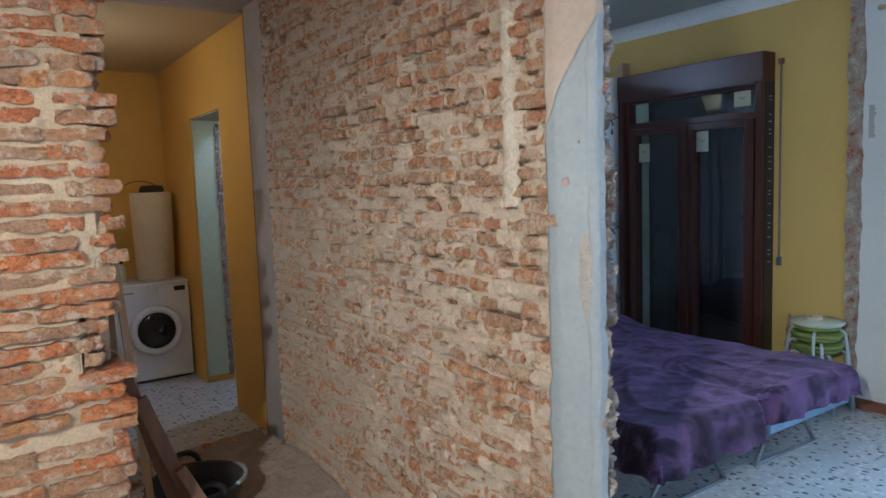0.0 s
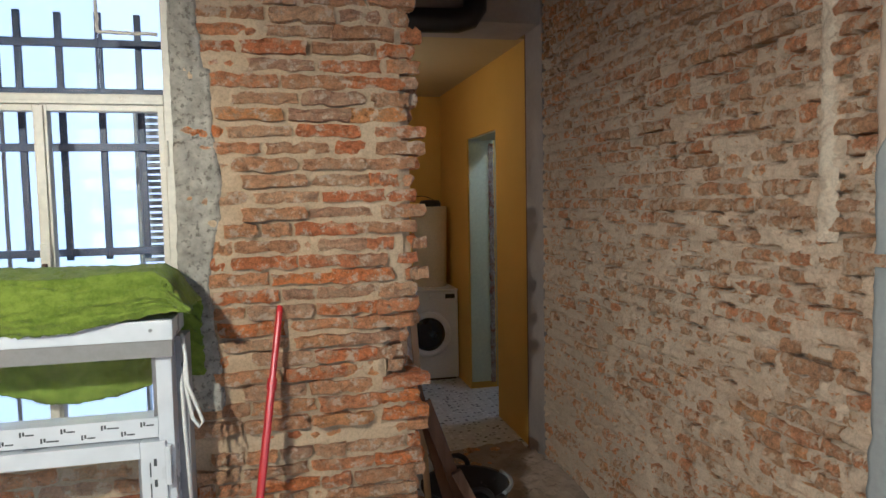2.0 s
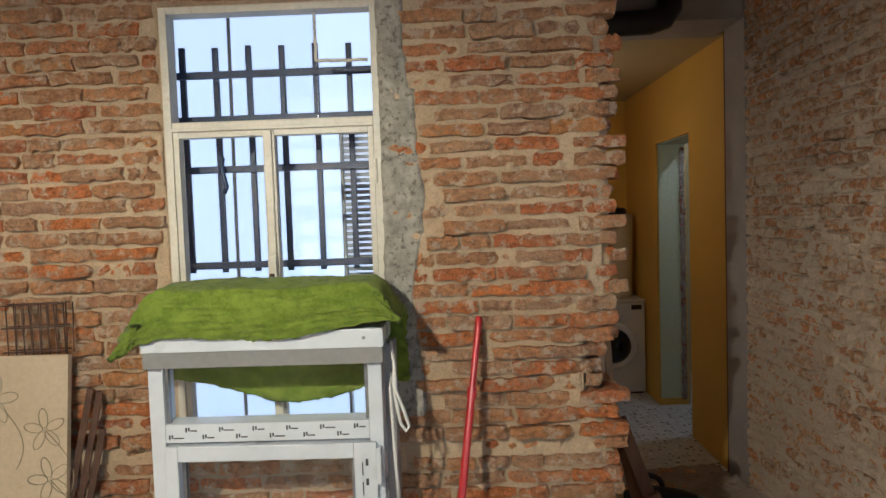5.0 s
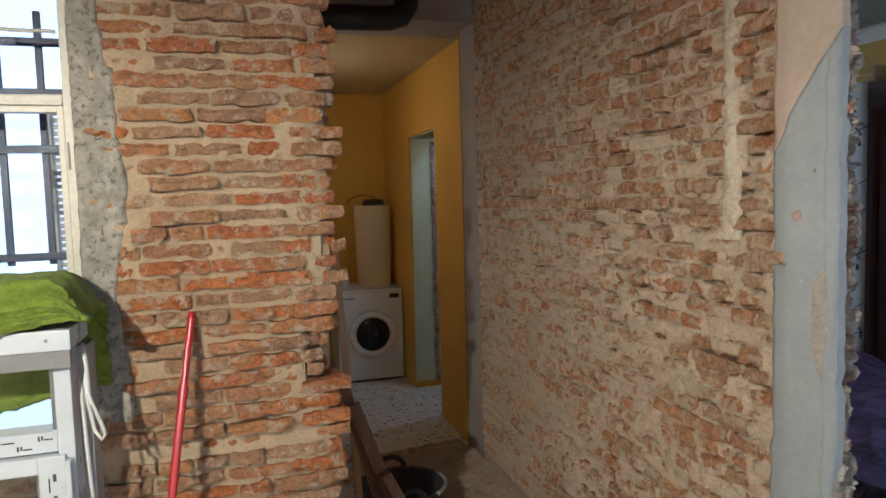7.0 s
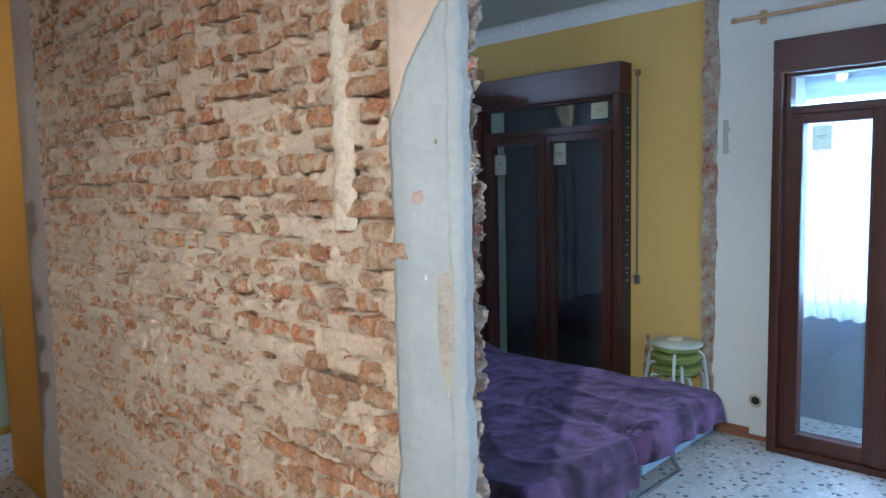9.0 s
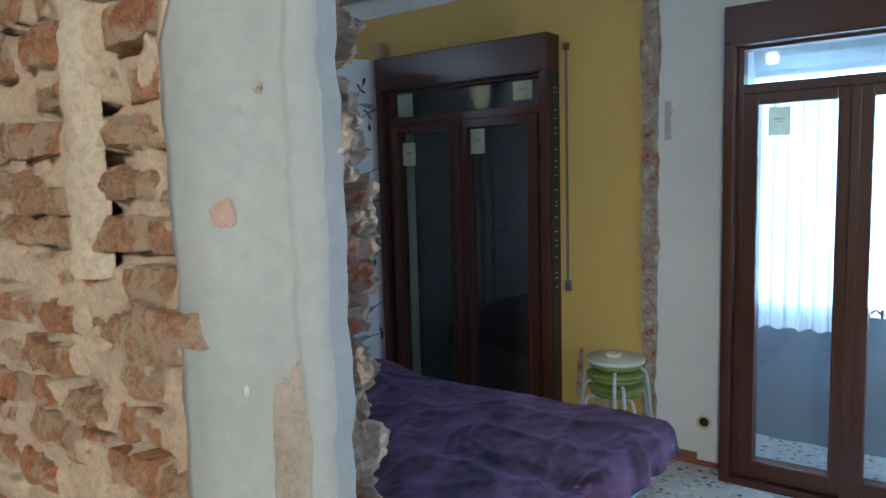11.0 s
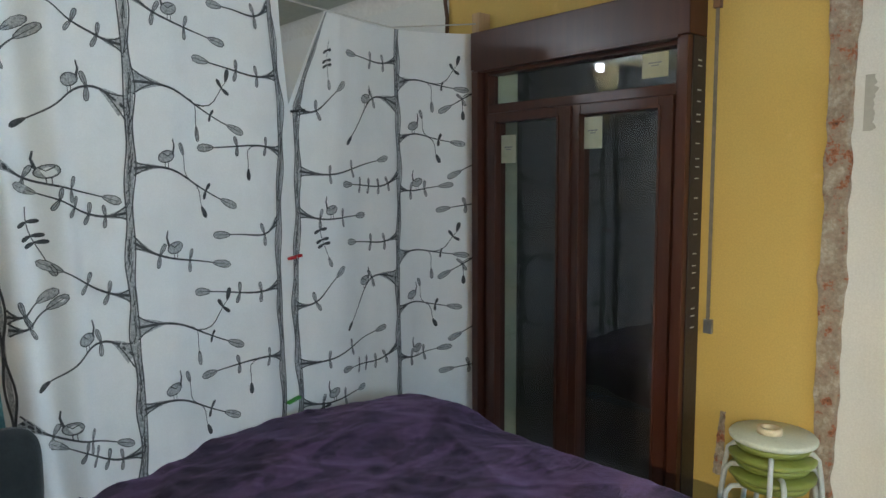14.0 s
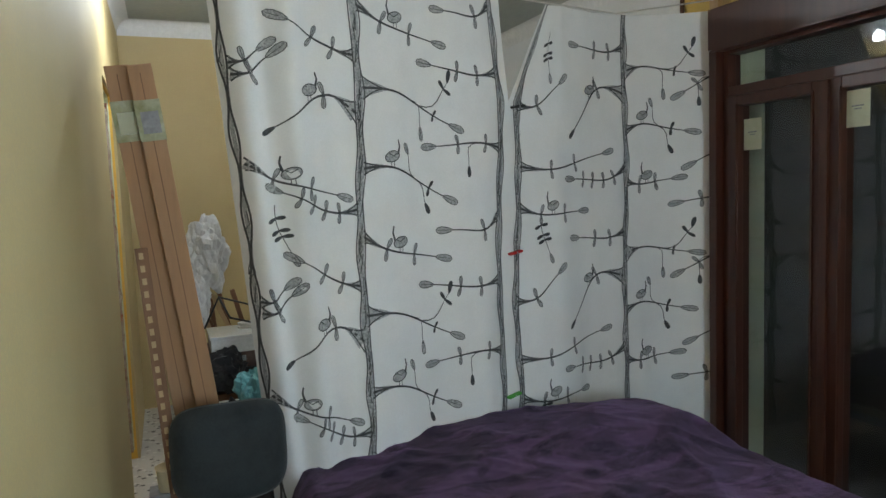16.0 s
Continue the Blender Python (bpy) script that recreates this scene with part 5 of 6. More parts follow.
# ---- curtain with its printed twigs ----
CA, CD, CN = Vector((2.46, 3.965, 0)), Vector((1, 0.232, 0)).normalized(), Vector((0.232, -1, 0)).normalized()
TOP_Z, HEM_Z = 2.43, 0.10
LEN = 2.60


def curtain_point(s, z, lift=0.0, panel=0):
    """A point of the cloth, s metres along the line, z above the floor."""
    k = 0.35 + 0.65 * (TOP_Z - z) / 2.3
    f = 0.020 * k * math.sin(s * 13 + 0.5 * math.sin(z * 1.3)) + 0.006 * math.sin(s * 41 + 0.8 * math.sin(z * 1.7)) * max(0.15, 1 - s / 0.9) + 0.013 * k * rough_at(s, 2, z * 0.35, 7)
    if s < 0.40:
        f += 0.030 * (1 - s / 0.40) * math.sin(s * 34 + 0.4) - 0.16 * (1 - s / 0.40) ** 2
    shift = 0.0
    if s < 0.5:
        shift = 0.17 * (1 - z / 2.4) * (1 - s / 0.5)
    gap = max(0.0, (z - 1.96) / (TOP_Z - 1.96))
    if panel == 0:
        shift -= 0.045 * gap * max(0, 1 - (1.215 - s) / 0.5)
    else:
        shift += 0.25 * gap * max(0, 1 - (s - 1.255) / 0.35)
    sag = 0.0
    f += 0.25 * max(0.0, (s - 2.04) / 0.52) ** 1.4
    p = CA + CD * (s + shift) + CN * (f + lift)
    rise = max(0.0, s - 1.9) * 0.06
    zz = z + rise * (z / TOP_Z) + sag
    return Vector((p.x, p.y, zz))


cur = thing("curtain", (3.6, 4.2, HEM_Z), "white cotton curtain printed with charcoal twigs, clipped in the middle", "curtain")
for panel, (s0, s1) in enumerate(((-0.03, 1.262), (1.256, LEN))):
    bm = bmesh.new()
    sheet(bm, 110, 60, lambda u, v: curtain_point(s0 + u * (s1 - s0), HEM_Z + v * (TOP_Z - HEM_Z), 0, panel))
    part("cloth_panel", bm, CURTAIN, cur)
    bm = bmesh.new()
    sheet(bm, 80, 3, lambda u, v: curtain_point(s0 + u * (s1 - s0), TOP_Z - 0.075 + v * 0.075, 0.0014, panel))
    part("heading_band", bm, CURTAIN, cur)


def ribbon(bm, pts, w0, w1, panel, lift):
    """A flat printed line along (s, z) points that tapers from w0 to w1."""
    prev = None
    n = len(pts)
    for i, (s, z) in enumerate(pts):
        a, b = pts[max(0, i - 1)], pts[min(n - 1, i + 1)]
        d = math.hypot(b[0] - a[0], b[1] - a[1]) or 1
        nx, nz = -(b[1] - a[1]) / d, (b[0] - a[0]) / d
        w = (w0 + (w1 - w0) * i / (n - 1)) / 2
        row = (bm.verts.new(curtain_point(s + nx * w, z + nz * w, lift, panel)), bm.verts.new(curtain_point(s - nx * w, z - nz * w, lift, panel)))
        if prev:
            bm.faces.new((prev[0], row[0], row[1], prev[1]))
        prev = row


def leaf(bm, s, z, ang, ln, wd, panel, lift):
    c, sn = math.cos(ang), math.sin(ang)
    vs = []
    for k in range(10):
        t = 2 * math.pi * k / 10
        a, b = ln * 0.5 * (1 + math.cos(t)), wd * 0.5 * math.sin(t) * (0.75 + 0.25 * math.cos(t))
        vs.append((s + a * c - b * sn, z + a * sn + b * c))
    bm.faces.new([bm.verts.new(curtain_point(p, q, lift, panel)) for p, q in vs])
    ribbon(ink, vs + vs[:1], 0.003, 0.003, panel, lift + 0.0006)
    ribbon(ink, [(s + k * ln * c, z + k * ln * sn) for k in (0, 0.45, 0.9)], 0.0028, 0.0016, panel, lift + 0.0008)


def curve(p0, p1, bend, n=9):
    (s0, z0), (s1, z1) = p0, p1
    out = []
    for i in range(n):
        t = i / (n - 1)
        k = bend * math.sin(t * math.pi) + 0.25 * bend * math.sin(2 * math.pi * t)
        out.append((s0 + (s1 - s0) * t - (z1 - z0) * k, z0 + (z1 - z0) * t + (s1 - s0) * k))
    return out


ink, pale = bmesh.new(), bmesh.new()
random.seed(21)


def pair(panel, s, z, ang, size, dark=False):
    """Two narrow leaves on either side of a twig that runs at the angle."""
    for up in (1, -1):
        leaf(ink if dark else pale, s, z, ang + up * 1.4, size, size * 0.42, panel, 0.003)


def perched(panel, s, z, way):
    """A small plump outline with a raised tail, sitting on a twig."""
    body = [(s + way * 0.034 * math.cos(a), z + 0.044 + 0.022 * math.sin(a) + 0.006 * way * math.cos(a)) for a in [k * math.pi / 8 for k in range(17)]]
    pale.faces.new([pale.verts.new(curtain_point(p, q, 0.0025, panel)) for p, q in body[:-1]])
    ribbon(ink, body, 0.004, 0.004, panel, 0.0036)
    ribbon(ink, [(s - way * 0.028, z + 0.052), (s - way * 0.036, z + 0.085), (s - way * 0.030, z + 0.112)], 0.010, 0.005, panel, 0.0034)
    ribbon(ink, [(s + way * 0.02, z + 0.06), (s - way * 0.005, z + 0.045), (s - way * 0.02, z + 0.055)], 0.004, 0.003, panel, 0.004)
    for o in (-0.006, 0.008):
        ribbon(ink, [(s + o, z), (s + o, z + 0.024)], 0.003, 0.003, panel, 0.0034)


def twig(panel, s0, z0, run, rise, kind):
    """One printed twig that leaves its trunk at (s0, z0) and ends run away and rise above."""
    way = math.copysign(1, run)
    bend = {"arch": 0.24, "fern": -0.10, "pairs": -0.06, "fork": 0.08, "cross": 0.10, "drop": 0.05, "lift": -0.14, "bow": -0.06}[kind] * way
    path = curve((s0 + way * 0.012, z0), (s0 + run, z0 + rise), bend, 17)
    ribbon(ink, path, 0.0105, 0.0048, panel, 0.003)
    flare = 0.045 if kind in ("arch", "fork") else 0.024
    ribbon(pale, path[:5], flare * 1.7, 0.008, panel, 0.0027)
    for side in (1, -1):
        ribbon(ink, [(s, z + side * flare * (1 - i / 4) ** 2) for i, (s, z) in enumerate(path[:5])], 0.006, 0.004, panel, 0.0033)

    def way_at(k):
        a, b = path[max(0, k - 1)], path[min(16, k + 1)]
        return math.atan2(b[1] - a[1], b[0] - a[0])
    tip = way_at(16)
    leaf(ink if kind == "arch" else pale, path[16][0], path[16][1], tip, 0.062 if kind == "arch" else 0.080, 0.024 if kind == "arch" else 0.040, panel, 0.0028)
    if kind == "arch":
        pair(panel, *path[6], way_at(6), 0.052)
        perched(panel, *path[9], way)
    elif kind == "fern":
        for k in (4, 7, 10, 13):
            pair(panel, *path[k], way_at(k), 0.042)
    elif kind == "pairs":
        pair(panel, *path[5], way_at(5), 0.046)
        pair(panel, *path[10], way_at(10), 0.046)
    elif kind == "bow":
        pair(panel, *path[5], way_at(5), 0.050)
        pair(panel, *path[11], way_at(11), 0.048)
        perched(panel, *path[8], way)
    elif kind == "fork":
        s, z = path[8]
        side = curve((s, z), (s + way * 0.055, z - 0.11), 0.25 * way, 6)
        ribbon(ink, side, 0.004, 0.003, panel, 0.003)
        leaf(pale, *side[-1], -1.5, 0.062, 0.022, panel, 0.003)
        s, z = path[10]
        side = curve((s, z), (s + way * 0.15, z + 0.10), -0.2 * way, 7)
        ribbon(ink, side, 0.0055, 0.003, panel, 0.003)
        pair(panel, *side[5], 0.7 if way > 0 else 2.4, 0.040, True)
        leaf(ink, *side[-1], 1.35, 0.055, 0.022, panel, 0.003)
        pair(panel, *path[13], tip, 0.026, True)
    elif kind == "cross":
        perched(panel, *path[5], -way)
        s, z = path[10]
        for ds, dz, dark in ((-0.035, 0.10, False), (0.045, -0.10, True)):
            side = curve((s, z), (s + way * ds, z + dz), 0.15, 5)
            ribbon(ink, side, 0.0045, 0.003, panel, 0.003)
            leaf(ink if dark else pale, *side[-1], math.atan2(dz, way * ds), 0.052, 0.024, panel, 0.003)
        pair(panel, *path[13], tip, 0.036, True)
    elif kind == "drop":
        pair(panel, *path[4], way_at(4), 0.042)
        pair(panel, *path[11], way_at(11), 0.042)
        s, z = path[6]
        side = curve((s, z), (s + way * 0.055, z - 0.10), 0.3 * way, 6)
        ribbon(ink, side, 0.0045, 0.003, panel, 0.003)
        leaf(ink, *side[-1], -1.55, 0.05, 0.022, panel, 0.003)
    elif kind == "lift":
        pair(panel, *path[6], way_at(6), 0.052)


def hanging_fern(panel, s, z):
    stem = curve((s, z), (s + 0.045, z - 0.19), -0.08, 9)
    ribbon(ink, stem, 0.0045, 0.003, panel, 0.003)
    for k in (2, 4, 5):
        pair(panel, *stem[k], -1.3, 0.040, True)
    leaf(pale, *stem[-1], -1.2, 0.052, 0.026, panel, 0.003)


# the print: each trunk with its repeat, and its twigs as kind, height, run and rise
def print_trunk(s_t, panel, lean, repeat, twigs, wide=1.0):
    def at(z):
        return s_t + lean * (z - 1.3) + (0.010 * math.sin(z * 5.2 + s_t * 9) + 0.004 * math.sin(z * 23)) * min(1, wide)
    trunk = [(at(z), z) for z in [HEM_Z + 0.02 + i * (TOP_Z - 0.02 - HEM_Z) / 60 for i in range(61)]]
    ribbon(pale, trunk, 0.036 * wide, 0.030 * wide, panel, 0.0025)
    for off in (-0.017 * wide, 0.016 * wide):
        ribbon(ink, [(s + off + 0.005 * math.sin(z * 21 + off * 300), z) for s, z in trunk], 0.0055, 0.005, panel, 0.0035)
    for k in range(round(90 * wide * wide)):
        z = random.uniform(HEM_Z + 0.1, TOP_Z - 0.1)
        s = at(z)
        ribbon(ink, [(s + random.uniform(-0.013, 0.004), z), (s + random.uniform(-0.008, 0.008), z + 0.025), (s + random.uniform(-0.004, 0.013), z + 0.075)], 0.0035, 0.002, panel, 0.0035)
    for kind, z, run, rise in twigs:
        for k in (-2, -1, 0, 1, 2):
            zk = z + k * repeat
            if 0.3 < zk < TOP_Z - 0.02 and max(zk, zk + rise) < TOP_Z - 0.05:
                twig(panel, at(zk), zk, run, rise, kind)


print_trunk(-0.010, 0, 0.0, 0.905, (("lift", 2.03, 0.14, 0.06), ("bow", 1.70, 0.36, -0.13), ("lift", 1.17, 0.11, 0.04)), 0.32)
print_trunk(0.462, 0, 0.012, 0.905, (("pairs", 2.11, -0.27, 0.11), ("arch", 1.885, -0.34, -0.05), ("fern", 1.51, -0.32, 0.075),
                                     ("fork", 1.985, 0.43, -0.13), ("cross", 1.67, 0.40, -0.12), ("bow", 1.40, 0.37, -0.11)))
print_trunk(1.182, 0, 0.02, 0.930, (("drop", 1.756, -0.35, 0.005), ("lift", 1.45, -0.27, -0.05), ("pairs", 2.089, -0.36, 0.01)))
print_trunk(1.296, 1, 0.012, 0.915, (("lift", 1.95, 0.25, 0.11), ("pairs", 1.67, 0.56, 0.06), ("bow", 1.475, 0.40, -0.03)))
print_trunk(2.030, 1, 0.015, 0.945, (("pairs", 1.32, -0.32, -0.01), ("arch", 2.03, -0.36, -0.18), ("fern", 1.655, -0.37, -0.05),
                                     ("fork", 1.20, 0.36, -0.02), ("cross", 1.845, 0.33, -0.02), ("bow", 1.575, 0.27, 0.0)))
print_trunk(2.580, 1, 0.0, 0.945, (("drop", 2.12, -0.20, -0.09), ("lift", 1.80, -0.16, -0.14), ("pairs", 1.50, -0.20, -0.05)))
for z in (2.30, 1.44, 0.56):
    hanging_fern(1, 1.44, z)
hanging_fern(0, 0.10, 1.54)
part("dark_print", ink, INK, cur, "charcoal twig print")
part("grey_print", pale, INK_PALE, cur, "grey trunk and leaf print")
bm = bmesh.new()
tube(bm, [CA + CD * -0.30 + Vector((0, 0, TOP_Z + 0.006)), CA + CD * 1.25 + Vector((0, 0, TOP_Z + 0.002)), CA + CD * 2.0 + Vector((0, 0, TOP_Z + 0.012)), Vector((4.95, 4.30, 2.52))], 0.004, 6)
tagged(part("curtain_line", bm, WHITE_CABLE), "thin line that carries the curtain", "line")
for z, mt, tag in ((1.945, BLACK_PLASTIC, "dark clothes peg closing the curtain"), (1.272, RED, "red clothes peg closing the curtain"), (0.60, surface("green_plastic", (0.08, 0.42, 0.05), (0.12, 0.5, 0.08), 9, 60, 0.4, 0), "green clothes peg closing the curtain")):
    c = curtain_point(1.235 + 0.055 * (z - 0.6), z, 0.014, 0)
    pg = thing("clothes_peg", c, tag, "clothes peg")
    m = Matrix.Translation(c) @ Matrix.Rotation(math.atan2(CD.y, CD.x), 4, "Z") @ Matrix.Rotation(radians(-8), 4, "Y")
    part("jaw", box(bmesh.new(), -0.04, 0.036, -0.012, -0.003, -0.006, 0.006, 0.002, m), mt, pg)
    part("jaw", box(bmesh.new(), -0.04, 0.036, 0.001, 0.009, -0.006, 0.006, 0.002, m), mt, pg)
    part("spring", rod(bmesh.new(), m @ Vector((0, -0.014, 0)), m @ Vector((0, 0.011, 0)), 0.004), STEEL, pg)

# ---- office chair ----
oc = thing("office_chair", (2.35, 3.55, 0), "charcoal office chair with a rounded back beside the bed", "office chair")
bm = bmesh.new()


def pad_at(u, v):
    a, b = (u - 0.5) * 2, (v - 0.5) * 2
    r = 4.0
    n = (abs(a) ** r + abs(b) ** r) ** (1 / r) or 1e-6
    m = max(abs(a), abs(b))
    x, z = a * m / n, b * m / n
    edge = max(0.0, 1 - m ** 6)
    return (2.35 + 0.195 * x, 3.83 - 0.05 * edge + 0.03 * x * x, 0.70 + 0.175 * z)


sheet(bm, 28, 24, pad_at, thick=0.02, back=(0, 1, 0))
part("backrest", bm, CHAIR_FABRIC, oc)
part("back_shell", boxes((2.20, 2.50, 3.872, 3.892, 0.57, 0.83), bevel=0.009), BLACK_PLASTIC, oc)
bm = bmesh.new()
tube(bm, [(2.35, 3.885, 0.64), (2.35, 3.90, 0.5), (2.35, 3.86, 0.42), (2.35, 3.6, 0.415)], 0.016)
part("back_support", bm, BLACK_PLASTIC, oc)
part("seat", boxes((2.14, 2.56, 3.36, 3.80, 0.43, 0.49), bevel=0.025), CHAIR_FABRIC, oc)
part("column", rod(bmesh.new(), (2.35, 3.58, 0.09), (2.35, 3.58, 0.43), 0.025), BLACK_PLASTIC, oc)
for k in range(5):
    a = k * 2 * math.pi / 5 + 0.3
    ex, ey = 2.35 + 0.26 * math.cos(a), 3.58 + 0.26 * math.sin(a)
    arm = part("base_arm", rod(bmesh.new(), (2.35, 3.58, 0.10), (ex, ey, 0.075), 0.02, 0.013), BLACK_PLASTIC, oc)
    part("castor", rod(bmesh.new(), (ex - 0.012, ey, 0.028), (ex + 0.012, ey, 0.028), 0.027, seg=16), BLACK_PLASTIC, arm)

# ---- cardboard packages and clutter behind the curtain ----
for k, (xt, xb, tall, y, mt) in enumerate(((2.035, 2.275, 2.03, 4.03, CARDBOARD), (2.108, 2.355, 2.03, 3.995, CARDBOARD))):
    pk = thing("flat_package", (xb, y, 0), "long narrow cardboard package leaning on the yellow wall", "cardboard box", "cardboard packages")
    m = Matrix.Translation((xb, y, 0.002)) @ Matrix.Rotation(-math.atan2(xb - xt, tall), 4, "Y")
    ln = math.hypot(tall, xb - xt)
    part("carton", box(bmesh.new(), 0, 0.078, 0, 0.16, 0, ln, 0.004, m), mt, pk)
    part("fold", box(bmesh.new(), 0.036, 0.039, -0.0015, 0, 0.01, ln - 0.03, 0, m), BROWN_WOOD, pk)
    part("plastic_wrap", box(bmesh.new(), -0.003, 0.081, -0.003, 0.163, ln - 0.26, ln - 0.12, 0.002, m), PACK_TAPE, pk, "shiny plastic wrap with tape")
    part("label", box(bmesh.new(), 0.012, 0.07, -0.005, -0.0035, ln - 0.235, ln - 0.16, 0, m), GREY_LABEL if k else STICKER, pk)
lt = thing("perforated_lath", (2.17, 3.90, 0), "dark brown lath with pale worn slots leaning on the wall", "lath")
m = Matrix.Translation((2.185, 3.90, 0)) @ Matrix.Rotation(-math.atan2(0.09, 1.40), 4, "Y")
part("strip", box(bmesh.new(), 0, 0.040, 0, 0.012, 0, 1.42, 0.001, m), BROWN_WOOD, lt)
for i in range(32):
    part("slot", box(bmesh.new(), 0.010, 0.024, -0.0015, -0.0003, 0.05 + i * 0.043, 0.072 + i * 0.043, 0, m), PALE_WOOD, lt)
tb = thing("tool_box", (2.16, 3.93, 0), "yellow and black tool box by the wall", "tool box")
part("body", boxes((2.085, 2.20, 3.93, 4.02, 0.30, 0.50), bevel=0.008), surface("yellow_plastic", (0.62, 0.46, 0.05), (0.68, 0.52, 0.08), 9, 60, 0.5, 0), tb)
part("base", boxes((2.08, 2.205, 3.925, 4.025, 0.0, 0.298), bevel=0.008), BLACK_PLASTIC, tb)
part("lid", boxes((2.08, 2.205, 3.925, 4.025, 0.502, 0.56), bevel=0.008), GREY_LABEL, tb)
pb = thing("paint_pot", (2.15, 3.95, 0.56), "cream pot on the tool box", "pot")
part("pot", lathe(bmesh.new(), [(0.0, 0.0), (0.038, 0.0), (0.043, 0.075), (0.048, 0.082), (0.0, 0.08)], (2.15, 3.965, 0.561), 20), CREAM_PAPER, pb)


def crumpled(name, centre, size, seed, material, label, category, detail=3):
    bm = bmesh.new()
    bmesh.ops.create_icosphere(bm, subdivisions=detail + 1, radius=1)
    for v in bm.verts:
        n = v.co.normalized()
        k = 1 + 0.32 * rough_at(*n, 1.7, seed) + 0.22 * rough_at(*n, 4.1, seed + 2) - 0.16 * abs(rough_at(*n, 7.5, seed + 4))
        v.co = Vector((centre[0] + n.x * k * size[0], centre[1] + n.y * k * size[1], centre[2] + n.z * k * size[2]))
    return tagged(part(name, bm, material), label, category)


pile = thing("storage_shelf", (2.6, 4.85, 0), "dark low storage shelf behind the curtain", "shelf")
part("top_board", boxes((2.24, 3.2, 4.62, 5.05, 0.66, 0.69), bevel=0.003), BROWN_WOOD, pile)
part("bottom_board", boxes((2.24, 3.2, 4.62, 5.05, 0.10, 0.13), bevel=0.003), BROWN_WOOD, pile)
for x in (2.26, 3.18):
    for y in (4.64, 5.03):
        part("post", boxes((x - 0.018, x + 0.018, y - 0.018, y + 0.018, 0.0, 0.655)), BROWN_WOOD, pile)
sc = thing("suitcase", (2.5, 4.82, 0.69), "dark cloth suitcase on the storage shelf", "suitcase")
part("shell", boxes((2.30, 2.82, 4.64, 5.0, 0.692, 0.79), bevel=0.02), FELT_DARK, sc)
part("handle", tube(bmesh.new(), [(2.42, 4.64, 0.74), (2.43, 4.615, 0.74), (2.53, 4.615, 0.74), (2.54, 4.64, 0.74)], 0.008), BLACK_PLASTIC, sc)
bb = thing("brown_case", (2.46, 4.8, 0.79), "worn brown case with a pale latch", "case")
part("body", boxes((2.33, 2.78, 4.66, 4.95, 0.792, 0.868), bevel=0.012), BROWN_BOX, bb)
part("latch", boxes((2.47, 2.50, 4.652, 4.66, 0.825, 0.85), bevel=0.002), STEEL, bb)
wb = thing("white_box", (2.45, 4.8, 0.87), "flat white box on top of the cases", "box")
part("body", boxes((2.35, 2.72, 4.64, 4.90, 0.870, 0.935), bevel=0.005), APPLIANCE, wb)
part("lid", boxes((2.345, 2.725, 4.635, 4.905, 0.936, 0.950), bevel=0.003), APPLIANCE, wb)
cb = bmesh.new()
tube(cb, [(2.55 + 0.07 * math.cos(i * 0.5), 4.74 + 0.05 * math.sin(i * 0.5), 0.957 + 0.0015 * i) for i in range(26)], 0.005, 6)
tagged(part("coiled_cable", cb, WHITE_CABLE), "coil of white cable on the white box", "cable")
crumpled("plastic_bag", (2.37, 4.93, 1.31), (0.10, 0.09, 0.17), 3.0, PLASTIC_BAG, "crumpled white plastic bag hanging by the end wall", "bag")
crumpled("plastic_bag", (2.31, 4.90, 1.10), (0.07, 0.06, 0.13), 8.0, PLASTIC_BAG, "crumpled white plastic bag above the suitcases", "bag")
wd = thing("wood_offcuts", (2.5, 4.97, 0.69), "bundle of brown wooden offcuts leaning together", "wood")
random.seed(8)
for i in range(9):
    xa = 2.33 + i * 0.035
    m = Matrix.Translation((xa, 4.97 + 0.03 * (i % 3), 0.694)) @ Matrix.Rotation(radians(random.uniform(-24, 6)), 4, "Y") @ Matrix.Rotation(radians(random.uniform(-6, 6)), 4, "X")
    part("stick", box(bmesh.new(), 0, random.uniform(0.016, 0.03), 0, 0.014, 0.02, random.uniform(0.34, 0.48), 0.002, m), BROWN_WOOD if i % 3 else PALE_WOOD, wd)
wr = bmesh.new()
tube(wr, [(2.33, 4.72, 0.98), (2.40, 4.72, 1.12), (2.58, 4.70, 1.06), (2.62, 4.66, 0.97), (2.44, 4.66, 1.03), (2.40, 4.72, 1.12)], 0.005, 6)
tagged(part("bent_wire", wr, BLACK_PLASTIC), "bent black wire lying over the white box", "wire")
crumpled("teal_cloth", (2.50, 4.40, 0.745), (0.075, 0.07, 0.10), 5.0, TEAL, "bundled teal cloth by the curtain edge", "cloth")
crumpled("dark_sack", (2.47, 4.42, 0.33), (0.16, 0.13, 0.34), 12.0, FELT_DARK, "full dark cloth sack on the floor", "sack")
crumpled("folded_bag", (2.40, 4.60, 0.80), (0.10, 0.05, 0.10), 15.0, FELT_DARK, "dark cloth bundle in front of the suitcase", "cloth")

# ---- bricks: those nearest are parts of their wall, the rest joined ----
NB_X, NB_Z = 7, 2


